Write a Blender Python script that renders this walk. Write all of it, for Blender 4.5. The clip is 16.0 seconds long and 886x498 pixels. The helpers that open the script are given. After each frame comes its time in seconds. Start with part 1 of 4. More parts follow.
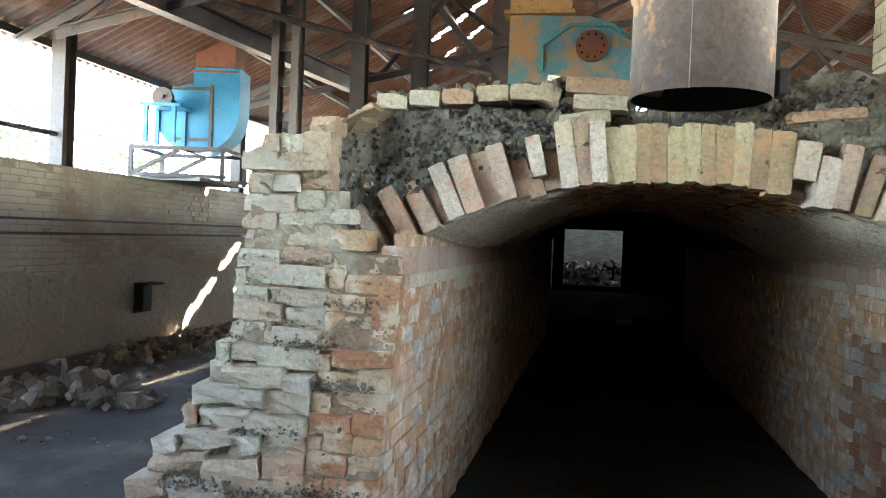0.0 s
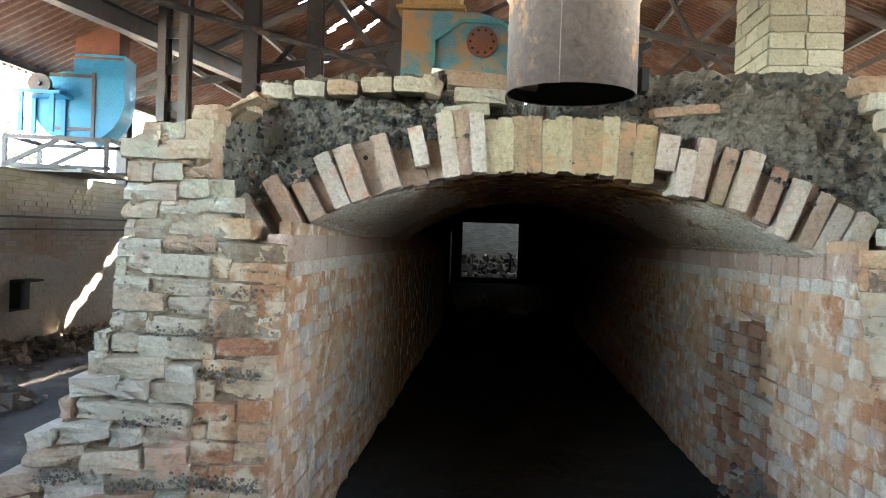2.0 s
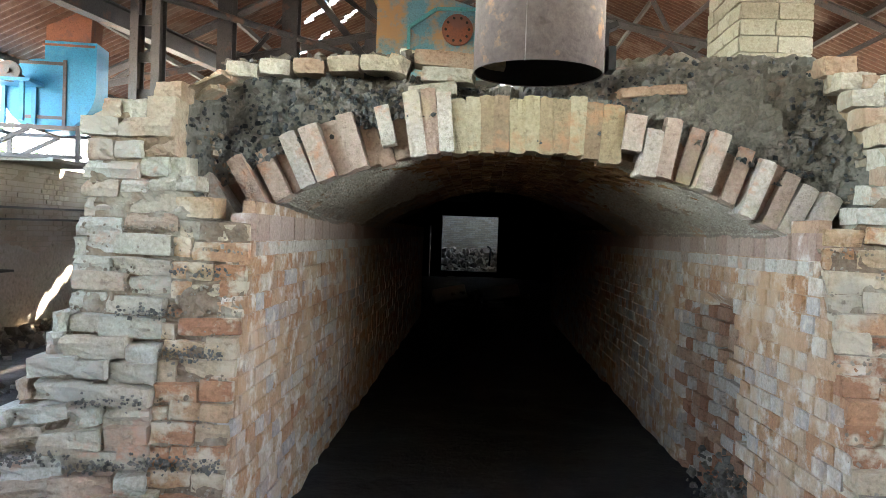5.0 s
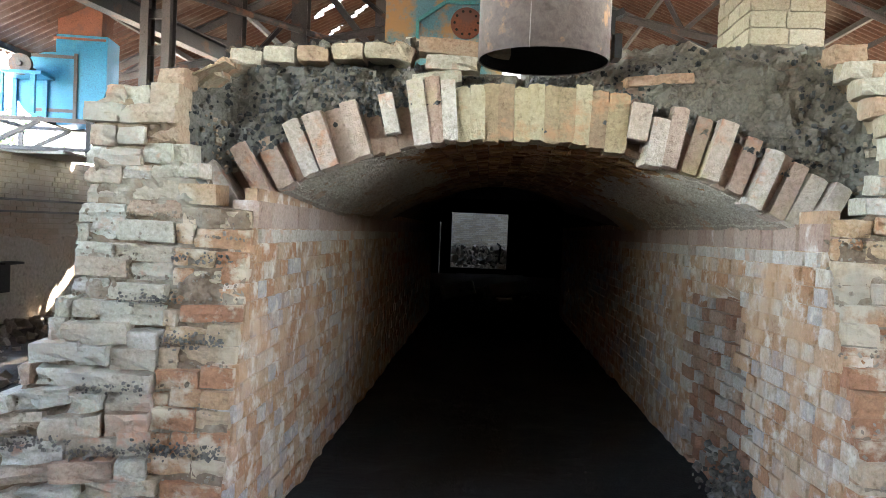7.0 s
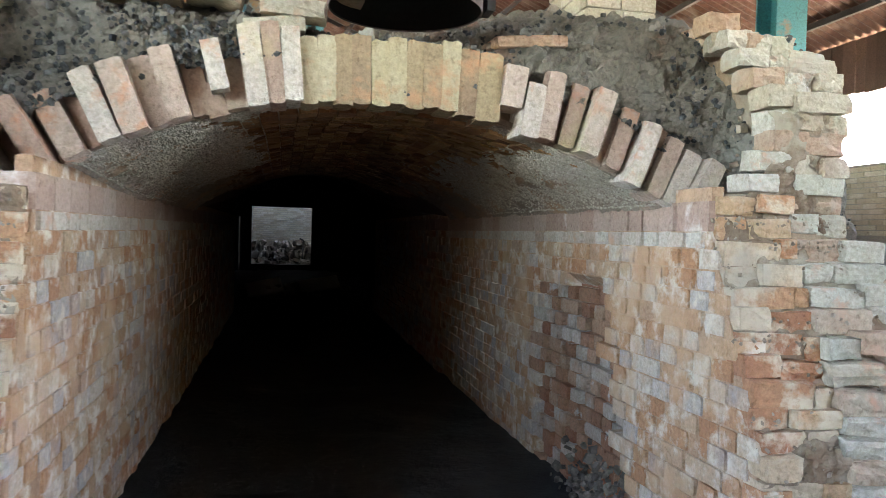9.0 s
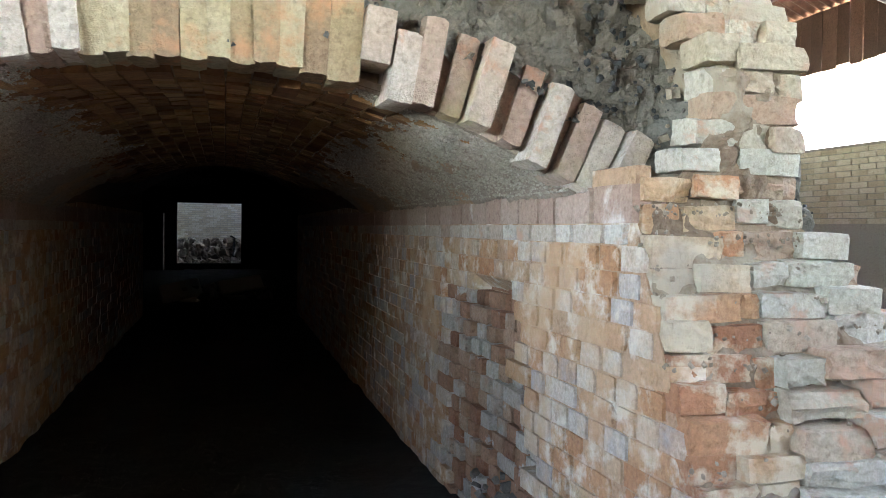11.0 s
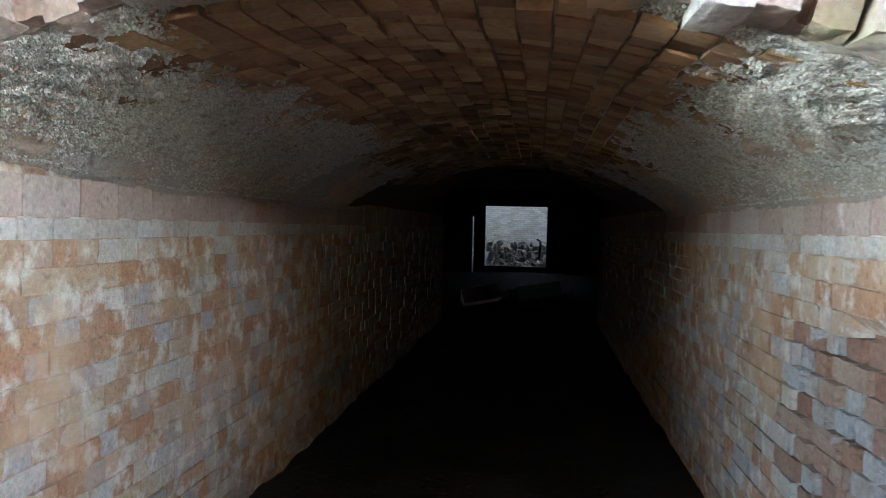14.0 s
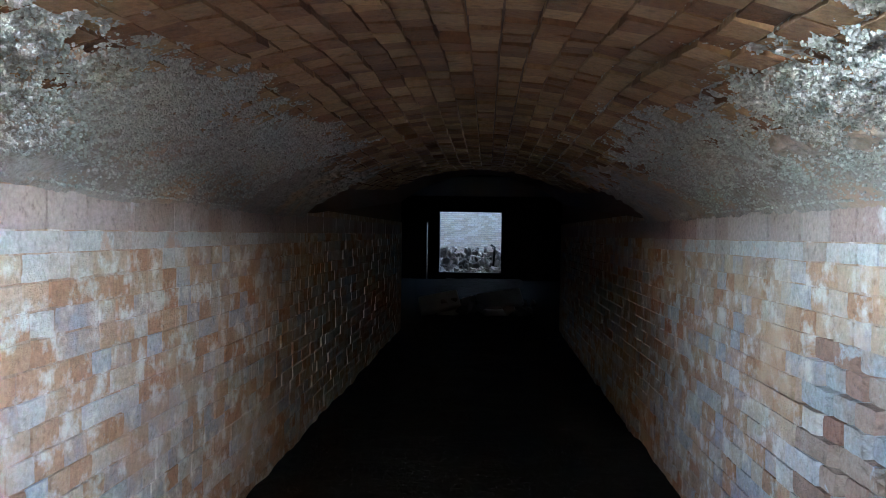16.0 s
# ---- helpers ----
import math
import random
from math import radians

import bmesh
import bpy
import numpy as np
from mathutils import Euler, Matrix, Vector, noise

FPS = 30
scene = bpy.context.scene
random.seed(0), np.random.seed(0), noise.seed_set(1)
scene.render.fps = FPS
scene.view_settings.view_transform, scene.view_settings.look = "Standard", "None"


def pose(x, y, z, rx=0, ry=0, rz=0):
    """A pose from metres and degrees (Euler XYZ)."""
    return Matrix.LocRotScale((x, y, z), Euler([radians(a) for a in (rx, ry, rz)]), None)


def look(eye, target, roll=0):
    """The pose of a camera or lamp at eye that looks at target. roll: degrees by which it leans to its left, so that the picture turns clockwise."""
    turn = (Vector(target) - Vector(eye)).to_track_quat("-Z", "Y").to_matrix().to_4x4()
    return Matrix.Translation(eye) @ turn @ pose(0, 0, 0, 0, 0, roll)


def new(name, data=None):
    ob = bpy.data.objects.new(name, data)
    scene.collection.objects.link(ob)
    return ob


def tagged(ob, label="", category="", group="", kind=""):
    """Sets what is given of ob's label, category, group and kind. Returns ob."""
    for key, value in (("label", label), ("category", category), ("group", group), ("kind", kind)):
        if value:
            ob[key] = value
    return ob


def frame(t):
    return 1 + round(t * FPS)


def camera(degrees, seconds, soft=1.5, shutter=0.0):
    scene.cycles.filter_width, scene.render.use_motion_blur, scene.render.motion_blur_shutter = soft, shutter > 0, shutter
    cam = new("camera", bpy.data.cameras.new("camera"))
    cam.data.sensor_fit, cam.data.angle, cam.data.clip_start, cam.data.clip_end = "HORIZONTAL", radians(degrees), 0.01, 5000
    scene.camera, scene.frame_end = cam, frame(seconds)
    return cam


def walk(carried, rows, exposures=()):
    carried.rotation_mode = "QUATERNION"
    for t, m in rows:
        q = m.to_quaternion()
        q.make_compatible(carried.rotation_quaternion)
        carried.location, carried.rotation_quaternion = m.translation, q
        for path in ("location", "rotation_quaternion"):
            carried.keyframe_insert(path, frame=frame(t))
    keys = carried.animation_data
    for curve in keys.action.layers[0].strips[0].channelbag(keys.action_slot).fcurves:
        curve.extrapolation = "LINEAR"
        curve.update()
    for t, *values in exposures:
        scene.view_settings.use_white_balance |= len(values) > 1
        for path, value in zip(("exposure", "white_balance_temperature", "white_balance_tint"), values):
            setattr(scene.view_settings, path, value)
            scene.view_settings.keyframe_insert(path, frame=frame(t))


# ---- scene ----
cam = camera(61.3, 16.0, soft=0.6, shutter=0.4)
PATH = [
    (0, (-0.36, -2.963, 1.572), (-0.758, -1.003, 1.548), 2.4),
    (0.5, (-0.345, -2.966, 1.568), (-0.701, -0.998, 1.532), 2.1),
    (1, (-0.311, -2.985, 1.56), (-0.601, -1.006, 1.527), 2.1),
    (1.5, (-0.297, -2.985, 1.551), (-0.514, -0.997, 1.519), 2.0),
    (2, (-0.275, -3.042, 1.546), (-0.412, -1.047, 1.517), 2.0),
    (2.5, (-0.278, -3.018, 1.531), (-0.351, -1.019, 1.496), 2.0),
    (3, (-0.278, -3.01, 1.518), (-0.327, -1.011, 1.479), 2.1),
    (3.5, (-0.271, -3.008, 1.509), (-0.318, -1.009, 1.472), 2.2),
    (4, (-0.255, -3.008, 1.501), (-0.309, -1.009, 1.464), 2.1),
    (6.5, (-0.167, -3.031, 1.456), (-0.291, -1.036, 1.411), 2.2),
    (7, (-0.178, -2.995, 1.443), (-0.293, -0.999, 1.397), 2.4),
    (7.5, (-0.177, -2.963, 1.396), (-0.276, -0.966, 1.35), 2.3),
    (8, (-0.242, -2.753, 1.384), (-0.211, -0.754, 1.34), 2.3),
    (8.5, (-0.339, -2.508, 1.4), (-0.107, -0.523, 1.342), 1.9),
    (9, (-0.379, -2.449, 1.386), (0.04, -0.494, 1.347), 1.7),
    (9.5, (-0.151, -2.167, 1.374), (0.344, -0.23, 1.322), 0.9),
    (9.7, (-0.139, -2.115, 1.355), (0.417, -0.195, 1.306), 0.6),
    (11.8, (0.191, -1.647, 1.42), (0.746, 0.274, 1.367), 1.0),
    (12, (0.211, -1.583, 1.41), (0.754, 0.341, 1.357), 1.2),
    (12.5, (0.191, -1.459, 1.44), (0.627, 0.492, 1.386), 1.9),
    (13, (0.095, -1.504, 1.458), (0.295, 0.486, 1.416), 1.4),
    (13.5, (0.18, -1.208, 1.43), (0.074, 0.789, 1.378), 1.3),
    (14, (0.238, -0.931, 1.421), (-0.011, 1.052, 1.363), 1.3),
    (14.5, (0.234, -0.825, 1.423), (-0.087, 1.148, 1.383), 1.4),
    (15, (0.187, -0.712, 1.431), (-0.12, 1.264, 1.38), 1.1),
    (15.5, (0.136, -0.648, 1.419), (-0.063, 1.342, 1.382), 1.1),
    (16, (0.087, -0.626, 1.43), (-0.03, 1.37, 1.39), 0.9),
]
walk(cam, [(t, look(eye, target, roll)) for t, eye, target, roll in PATH],
     exposures=[(0, 5.75, 6900, 7), (4, 5.8, 7050, 10), (9, 6.0, 7000, 13), (12, 6.1, 6950, 13), (13, 6.25, 6800, 12), (14, 6.95, 6150, 11), (15, 7.5, 5600, 10), (16, 7.7, 5450, 9)])

# ---- world, sun, exposure ----
world = bpy.data.worlds.new("sky")
scene.world = world
world.use_nodes = True
wn = world.node_tree
sky = wn.nodes.new("ShaderNodeTexSky")
sky.sky_type, sky.sun_disc = "NISHITA", False
sky.sun_elevation, sky.sun_rotation = radians(50), radians(58)
wn.links.new(sky.outputs[0], wn.nodes["Background"].inputs[0])
wn.nodes["Background"].inputs[1].default_value = 0.15
sun_data = bpy.data.lights.new("sun", "SUN")
sun_data.energy, sun_data.angle, sun_data.color = 3.6, radians(0.5), (1.0, 0.93, 0.82)
sun = new("sun", sun_data)
SUN_WAY = Vector((-0.55, -0.35, -0.76)).normalized()
sun.matrix_world = look((0, 0, 30), Vector((0, 0, 30)) + SUN_WAY)

rng = random.Random(7)


# ---- materials ----
def node(nt, kind, **props):
    n = nt.nodes.new(kind)
    for k, v in props.items():
        n.inputs[k.replace("_", " ")].default_value = v
    return n


def ramp(nt, source, stops):
    r = nt.nodes.new("ShaderNodeValToRGB")
    while len(r.color_ramp.elements) < len(stops):
        r.color_ramp.elements.new(0.5)
    for e, (p, c) in zip(r.color_ramp.elements, stops):
        e.position, e.color = p, (*c, 1)
    nt.links.new(source, r.inputs[0])
    return r.outputs[0]


def mix(nt, fac, a, b, blend="MIX"):
    m = nt.nodes.new("ShaderNodeMix")
    m.data_type, m.blend_type = "RGBA", blend
    for src, i in ((fac, 0), (a, 6), (b, 7)):
        if hasattr(src, "links"):
            nt.links.new(src, m.inputs[i])
        elif i == 0:
            m.inputs[0].default_value = src
        else:
            m.inputs[i].default_value = (*src, 1)
    return m.outputs[2]


def noise_tex(nt, vec, scale, detail=6, rough=0.6):
    n = node(nt, "ShaderNodeTexNoise", Scale=scale, Detail=detail, Roughness=rough)
    nt.links.new(vec, n.inputs["Vector"])
    return n.outputs[0]


def world_pos(nt):
    return nt.nodes.new("ShaderNodeNewGeometry").outputs["Position"]


def surface(name, stops, rough=0.9, patch=None, patch_scale=3.0, patch_range=(0.5, 0.62), grain=60, bump=0.4, metal=0.0,
            stain=None, stain_scale=1.2, stain_range=(0.5, 0.7), island=False):
    """A weathered surface: a colour per piece, grain, patches of a second colour and larger stains."""
    m = bpy.data.materials.new(name)
    m.use_nodes = True
    nt = m.node_tree
    bsdf = nt.nodes["Principled BSDF"]
    pos = world_pos(nt)
    if island:
        rnd = nt.nodes.new("ShaderNodeNewGeometry").outputs["Random Per Island"]
    else:
        rnd = nt.nodes.new("ShaderNodeObjectInfo").outputs["Random"]
    mid = noise_tex(nt, pos, 9, 5)
    add = nt.nodes.new("ShaderNodeMath")
    add.operation = "MULTIPLY_ADD"
    nt.links.new(mid, add.inputs[0])
    add.inputs[1].default_value = 0.55
    nt.links.new(rnd, add.inputs[2])
    sub = nt.nodes.new("ShaderNodeMath")
    sub.operation = "SUBTRACT"
    nt.links.new(add.outputs[0], sub.inputs[0])
    sub.inputs[1].default_value = 0.27
    col = ramp(nt, sub.outputs[0], stops)
    fine = noise_tex(nt, pos, grain, 8, 0.7)
    col = mix(nt, 0.72, col, ramp(nt, fine, [(0.25, (0.35, 0.33, 0.3)), (0.7, (1, 1, 1))]), "MULTIPLY")
    pits = noise_tex(nt, pos, grain * 0.55, 3, 0.6)
    col = mix(nt, 0.5, col, ramp(nt, pits, [(0.30, (0.42, 0.38, 0.34)), (0.42, (1, 1, 1))]), "MULTIPLY")
    if patch:
        pn = noise_tex(nt, pos, patch_scale, 8, 0.65)
        f = ramp(nt, pn, [(patch_range[0], (0, 0, 0)), (patch_range[1], (1, 1, 1))])
        col = mix(nt, f, col, patch)
    if stain:
        sn = noise_tex(nt, pos, stain_scale, 5, 0.6)
        f = ramp(nt, sn, [(stain_range[0], (0, 0, 0)), (stain_range[1], (0.85, 0.85, 0.85))])
        col = mix(nt, f, col, stain)
    nt.links.new(col, bsdf.inputs["Base Color"])
    bsdf.inputs["Roughness"].default_value = rough
    bsdf.inputs["Metallic"].default_value = metal
    b = node(nt, "ShaderNodeBump", Strength=bump, Distance=0.02)
    hsum = nt.nodes.new("ShaderNodeMath")
    hsum.operation = "ADD"
    nt.links.new(fine, hsum.inputs[0])
    nt.links.new(mid, hsum.inputs[1])
    nt.links.new(hsum.outputs[0], b.inputs["Height"])
    nt.links.new(b.outputs[0], bsdf.inputs["Normal"])
    return m


M_ORANGE = surface("orange_brick", [(0.0, (0.42, 0.18, 0.09)), (0.3, (0.54, 0.25, 0.12)), (0.65, (0.58, 0.36, 0.20)), (1.0, (0.60, 0.46, 0.31))],
                   patch=(0.58, 0.45, 0.31), patch_scale=6, patch_range=(0.50, 0.60), stain=(0.40, 0.33, 0.25), stain_scale=2.2, stain_range=(0.56, 0.68), bump=0.85)
M_PALE = surface("pale_dusty_brick", [(0.0, (0.48, 0.30, 0.20)), (0.3, (0.54, 0.43, 0.31)), (0.65, (0.54, 0.48, 0.37)), (1.0, (0.61, 0.53, 0.43))],
                 patch=(0.50, 0.28, 0.18), patch_scale=5, patch_range=(0.55, 0.63), stain=(0.40, 0.35, 0.28), stain_scale=2.5, stain_range=(0.54, 0.66), bump=0.85)
M_VOUSSOIR = surface("arch_brick", [(0.0, (0.50, 0.33, 0.25)), (0.3, (0.57, 0.42, 0.33)), (0.6, (0.61, 0.49, 0.40)), (1.0, (0.65, 0.55, 0.46))],
                     patch=(0.50, 0.24, 0.14), patch_scale=5, patch_range=(0.56, 0.66), bump=0.85,
                     stain=(0.48, 0.40, 0.19), stain_scale=1.6, stain_range=(0.56, 0.7))
M_STAINED = surface("yellow_stained_brick", [(0.0, (0.29, 0.18, 0.11)), (0.4, (0.37, 0.26, 0.15)), (0.7, (0.43, 0.33, 0.19)), (1.0, (0.50, 0.41, 0.28))],
                    patch=(0.42, 0.20, 0.10), patch_scale=6, patch_range=(0.52, 0.66), bump=0.5)
M_BROWN = surface("brown_arch_brick", [(0.0, (0.36, 0.22, 0.16)), (0.5, (0.44, 0.30, 0.22)), (1.0, (0.50, 0.38, 0.29))], bump=0.4)
WALL_STOPS = [(0.0, (0.52, 0.24, 0.11)), (0.25, (0.57, 0.32, 0.17)), (0.5, (0.60, 0.41, 0.26)), (0.7, (0.66, 0.54, 0.43)), (0.85, (0.48, 0.42, 0.40)), (1.0, (0.56, 0.34, 0.21))]
M_WALLBRICK = surface("tunnel_brick", WALL_STOPS,
                      patch=(0.67, 0.57, 0.46), patch_scale=9, patch_range=(0.50, 0.64), stain=(0.57, 0.35, 0.20), stain_scale=3.1, stain_range=(0.52, 0.70), bump=0.7)
M_WALLISL = surface("tunnel_brick_joined", WALL_STOPS,
                    patch=(0.67, 0.57, 0.46), patch_scale=9, patch_range=(0.50, 0.64), stain=(0.57, 0.35, 0.20), stain_scale=3.1, stain_range=(0.52, 0.70), bump=0.7, island=True)
M_BAND = surface("pink_wash_brick", [(0.0, (0.46, 0.29, 0.22)), (0.5, (0.51, 0.35, 0.27)), (1.0, (0.56, 0.41, 0.33))], bump=0.4,
                 patch=(0.60, 0.50, 0.43), patch_scale=5, patch_range=(0.6, 0.7))
M_LIME = surface("limewashed_course", [(0.0, (0.52, 0.38, 0.29)), (0.5, (0.62, 0.52, 0.43)), (1.0, (0.66, 0.59, 0.51))], bump=0.5,
                 patch=(0.50, 0.30, 0.20), patch_scale=7, patch_range=(0.56, 0.66))
M_BANDISL = surface("pink_wash_joined", [(0.0, (0.46, 0.29, 0.22)), (0.5, (0.51, 0.35, 0.27)), (1.0, (0.56, 0.41, 0.33))], bump=0.4,
                 patch=(0.60, 0.50, 0.43), patch_scale=5, patch_range=(0.6, 0.7), island=True)
M_LIMEISL = surface("limewash_joined", [(0.0, (0.52, 0.38, 0.29)), (0.5, (0.62, 0.52, 0.43)), (1.0, (0.66, 0.59, 0.51))], bump=0.5,
                 patch=(0.50, 0.30, 0.20), patch_scale=7, patch_range=(0.56, 0.66), island=True)
M_NICHE = surface("scorched_niche_brick", [(0.0, (0.36, 0.15, 0.08)), (0.4, (0.43, 0.22, 0.13)), (0.65, (0.47, 0.30, 0.20)), (0.8, (0.54, 0.48, 0.42)), (1.0, (0.50, 0.40, 0.33))], bump=1.0,
                  patch=(0.50, 0.44, 0.39), patch_scale=6, patch_range=(0.6, 0.66))
M_MORTAR = surface("dusty_mortar", [(0.0, (0.25, 0.16, 0.10)), (1.0, (0.40, 0.28, 0.18))], bump=0.9, grain=35, patch=(0.36, 0.29, 0.21), patch_range=(0.48, 0.6))
M_JOINT = surface("tunnel_joint", [(0.0, (0.46, 0.25, 0.14)), (1.0, (0.55, 0.35, 0.22))], bump=0.7, patch=(0.67, 0.57, 0.46), patch_scale=9, patch_range=(0.50, 0.64), stain=(0.57, 0.35, 0.20), stain_scale=3.1, stain_range=(0.52, 0.70))
# Darker than the granules: the shadow between them is painted into this bed.
M_PLASTER = surface("crusted_plaster", [(0.0, (0.31, 0.235, 0.18)), (1.0, (0.43, 0.345, 0.275))], bump=0.55, grain=90, patch=(0.38, 0.23, 0.14), patch_scale=2.5, patch_range=(0.50, 0.64))
M_GRANULE = surface("plaster_granule", [(0.0, (0.39, 0.32, 0.25)), (1.0, (0.57, 0.50, 0.41))], bump=0.5, island=True)
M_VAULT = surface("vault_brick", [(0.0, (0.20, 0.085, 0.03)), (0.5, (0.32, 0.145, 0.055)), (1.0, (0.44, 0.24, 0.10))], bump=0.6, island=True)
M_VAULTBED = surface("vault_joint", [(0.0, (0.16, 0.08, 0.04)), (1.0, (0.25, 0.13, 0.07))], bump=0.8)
M_SOIL = surface("ashy_soil", [(0.0, (0.22, 0.19, 0.155)), (0.5, (0.32, 0.28, 0.225)), (1.0, (0.42, 0.37, 0.30))], bump=1.0, grain=70,
                 patch=(0.18, 0.175, 0.16), patch_scale=2.2, patch_range=(0.46, 0.68), stain=(0.28, 0.15, 0.10), stain_scale=1.7, stain_range=(0.6, 0.7))
M_CLINKER = surface("black_clinker", [(0.0, (0.035, 0.038, 0.04)), (0.6, (0.09, 0.09, 0.088)), (1.0, (0.22, 0.2, 0.18))], bump=0.8, island=True, rough=0.8)
M_CRUMB = surface("mortar_crumb", [(0.0, (0.26, 0.19, 0.13)), (1.0, (0.44, 0.35, 0.26))], bump=0.7, island=True)
M_SOILSTONE = surface("soil_stone", [(0.0, (0.14, 0.12, 0.1)), (1.0, (0.27, 0.23, 0.19))], bump=0.8, island=True)
M_RUBBLE = surface("rubble", [(0.0, (0.17, 0.14, 0.11)), (0.6, (0.30, 0.26, 0.21)), (1.0, (0.42, 0.36, 0.30))], bump=0.7, island=True)
M_SLAB = surface("pale_slab", [(0.0, (0.42, 0.40, 0.36)), (1.0, (0.58, 0.55, 0.5))], bump=0.6)
M_GROUND = surface("dirt_ground", [(0.0, (0.055, 0.042, 0.03)), (1.0, (0.105, 0.08, 0.058))], bump=0.9, grain=25, patch=(0.13, 0.105, 0.08), patch_scale=0.9, patch_range=(0.5, 0.65))
# Kept pale so the unseen ground outside reflects sun into the shed.
M_BOUNCE_GROUND = surface("pale_bounce_ground", [(0.0, (0.50, 0.42, 0.31)), (1.0, (0.60, 0.51, 0.39))], bump=0.5, grain=25)
# Near-black base colour; the darkness of the deep tunnel is put into it.
M_TUNNELFLOOR = surface("near_black_floor", [(0.0, (0.010, 0.009, 0.008)), (1.0, (0.026, 0.023, 0.02))], bump=0.9, grain=20)
M_YARDBRICK = surface("yard_wall_brick", [(0.0, (0.33, 0.23, 0.17)), (0.5, (0.38, 0.29, 0.22)), (1.0, (0.43, 0.35, 0.28))], bump=0.4, island=True, patch=(0.42, 0.36, 0.29), patch_scale=0.8, stain=(0.36, 0.32, 0.27), stain_scale=0.5, stain_range=(0.42, 0.6))
M_YARDJOINT = surface("yard_wall_joint", [(0.0, (0.32, 0.26, 0.2)), (1.0, (0.40, 0.34, 0.27))], bump=0.5, stain=(0.36, 0.31, 0.25), stain_scale=0.6)
M_YARDCOAT = surface("dusty_grey_coat", [(0.0, (0.30, 0.26, 0.21)), (0.5, (0.36, 0.31, 0.25)), (1.0, (0.41, 0.36, 0.30))], bump=0.3, grain=18, stain=(0.27, 0.22, 0.17), stain_scale=0.7)
M_WHITEBRICK = surface("whitewashed_brick", [(0.0, (0.42, 0.36, 0.27)), (0.5, (0.52, 0.46, 0.35)), (1.0, (0.58, 0.53, 0.44))], bump=0.4, island=True)
M_WHITEOBJ = surface("lime_brick", [(0.0, (0.42, 0.38, 0.31)), (0.5, (0.49, 0.45, 0.37)), (1.0, (0.55, 0.52, 0.46))], bump=0.4)
M_GREYPLASTER = surface("grey_render", [(0.0, (0.28, 0.26, 0.23)), (1.0, (0.36, 0.34, 0.31))], bump=0.3)
M_ROOF = surface("rusty_roof_sheet", [(0.0, (0.09, 0.04, 0.025)), (0.5, (0.16, 0.072, 0.04)), (1.0, (0.26, 0.12, 0.06))], rough=0.6, metal=0.3, bump=0.2, grain=20,
                 patch=(0.17, 0.12, 0.09), patch_scale=1.2, patch_range=(0.5, 0.65))
M_STEEL = surface("grey_steel", [(0.0, (0.06, 0.058, 0.062)), (1.0, (0.12, 0.115, 0.12))], rough=0.55, metal=0.4, bump=0.15, patch=(0.15, 0.085, 0.06), patch_scale=3, patch_range=(0.56, 0.66))
M_DARKSTEEL = surface("dark_steel", [(0.0, (0.035, 0.032, 0.032)), (1.0, (0.075, 0.066, 0.062))], rough=0.6, metal=0.3, bump=0.15)
M_DUCT = surface("rusted_duct", [(0.0, (0.19, 0.14, 0.13)), (0.5, (0.27, 0.22, 0.21)), (1.0, (0.33, 0.28, 0.27))], rough=0.6, metal=0.25, bump=0.2, grain=30,
                 patch=(0.42, 0.22, 0.12), patch_scale=4.5, patch_range=(0.57, 0.63), stain=(0.13, 0.105, 0.11), stain_scale=2.4)
# Near-black colour: paints the darkness of the end room and the vent opening.
M_NEARBLACK = surface("near_black", [(0.0, (0.012, 0.011, 0.01)), (1.0, (0.03, 0.025, 0.02))], rough=0.9)
M_BLUE = surface("blue_paint", [(0.0, (0.006, 0.19, 0.40)), (1.0, (0.012, 0.28, 0.52))], rough=0.45, bump=0.08, patch=(0.10, 0.30, 0.40), patch_scale=1.8, patch_range=(0.58, 0.75))
M_BLUERUST = surface("rust_streaked_blue_paint", [(0.0, (0.06, 0.22, 0.30)), (1.0, (0.13, 0.33, 0.42))], rough=0.6, bump=0.2,
                     patch=(0.34, 0.20, 0.09), patch_scale=2.6, patch_range=(0.48, 0.6))
M_RUST = surface("ochre_rust", [(0.0, (0.36, 0.22, 0.08)), (1.0, (0.50, 0.36, 0.16))], rough=0.8, bump=0.2, patch=(0.27, 0.11, 0.05), patch_scale=3, patch_range=(0.5, 0.62))
M_REDRUST = surface("red_rust", [(0.0, (0.20, 0.07, 0.04)), (1.0, (0.30, 0.12, 0.07))], rough=0.75, bump=0.2, patch=(0.13, 0.06, 0.05), patch_range=(0.5, 0.6))
M_TEAL = surface("teal_paint", [(0.0, (0.04, 0.26, 0.30)), (1.0, (0.07, 0.34, 0.38))], rough=0.5, bump=0.1, patch=(0.25, 0.15, 0.08), patch_range=(0.6, 0.7))
M_WOOD = surface("brown_boards", [(0.0, (0.12, 0.07, 0.045)), (1.0, (0.24, 0.14, 0.09))], rough=0.8, bump=0.3)
M_LEAF = surface("leaves", [(0.0, (0.025, 0.06, 0.012)), (1.0, (0.055, 0.11, 0.03))], rough=0.6, bump=0.1, island=True)
M_BARK = surface("bark", [(0.0, (0.1, 0.07, 0.05)), (1.0, (0.18, 0.13, 0.09))], bump=0.8)


# ---- building helpers ----
def mesh_from(name, bm, mat, smooth=False):
    me = bpy.data.meshes.new(name)
    bm.to_mesh(me)
    bm.free()
    me.materials.append(mat)
    if smooth:
        for p in me.polygons:
            p.use_smooth = True
    return me


def part(name, bm, mat, parent=None, label="", smooth=False):
    ob = new(name, mesh_from(name, bm, mat, smooth))
    ob.parent = parent
    return tagged(ob, label)


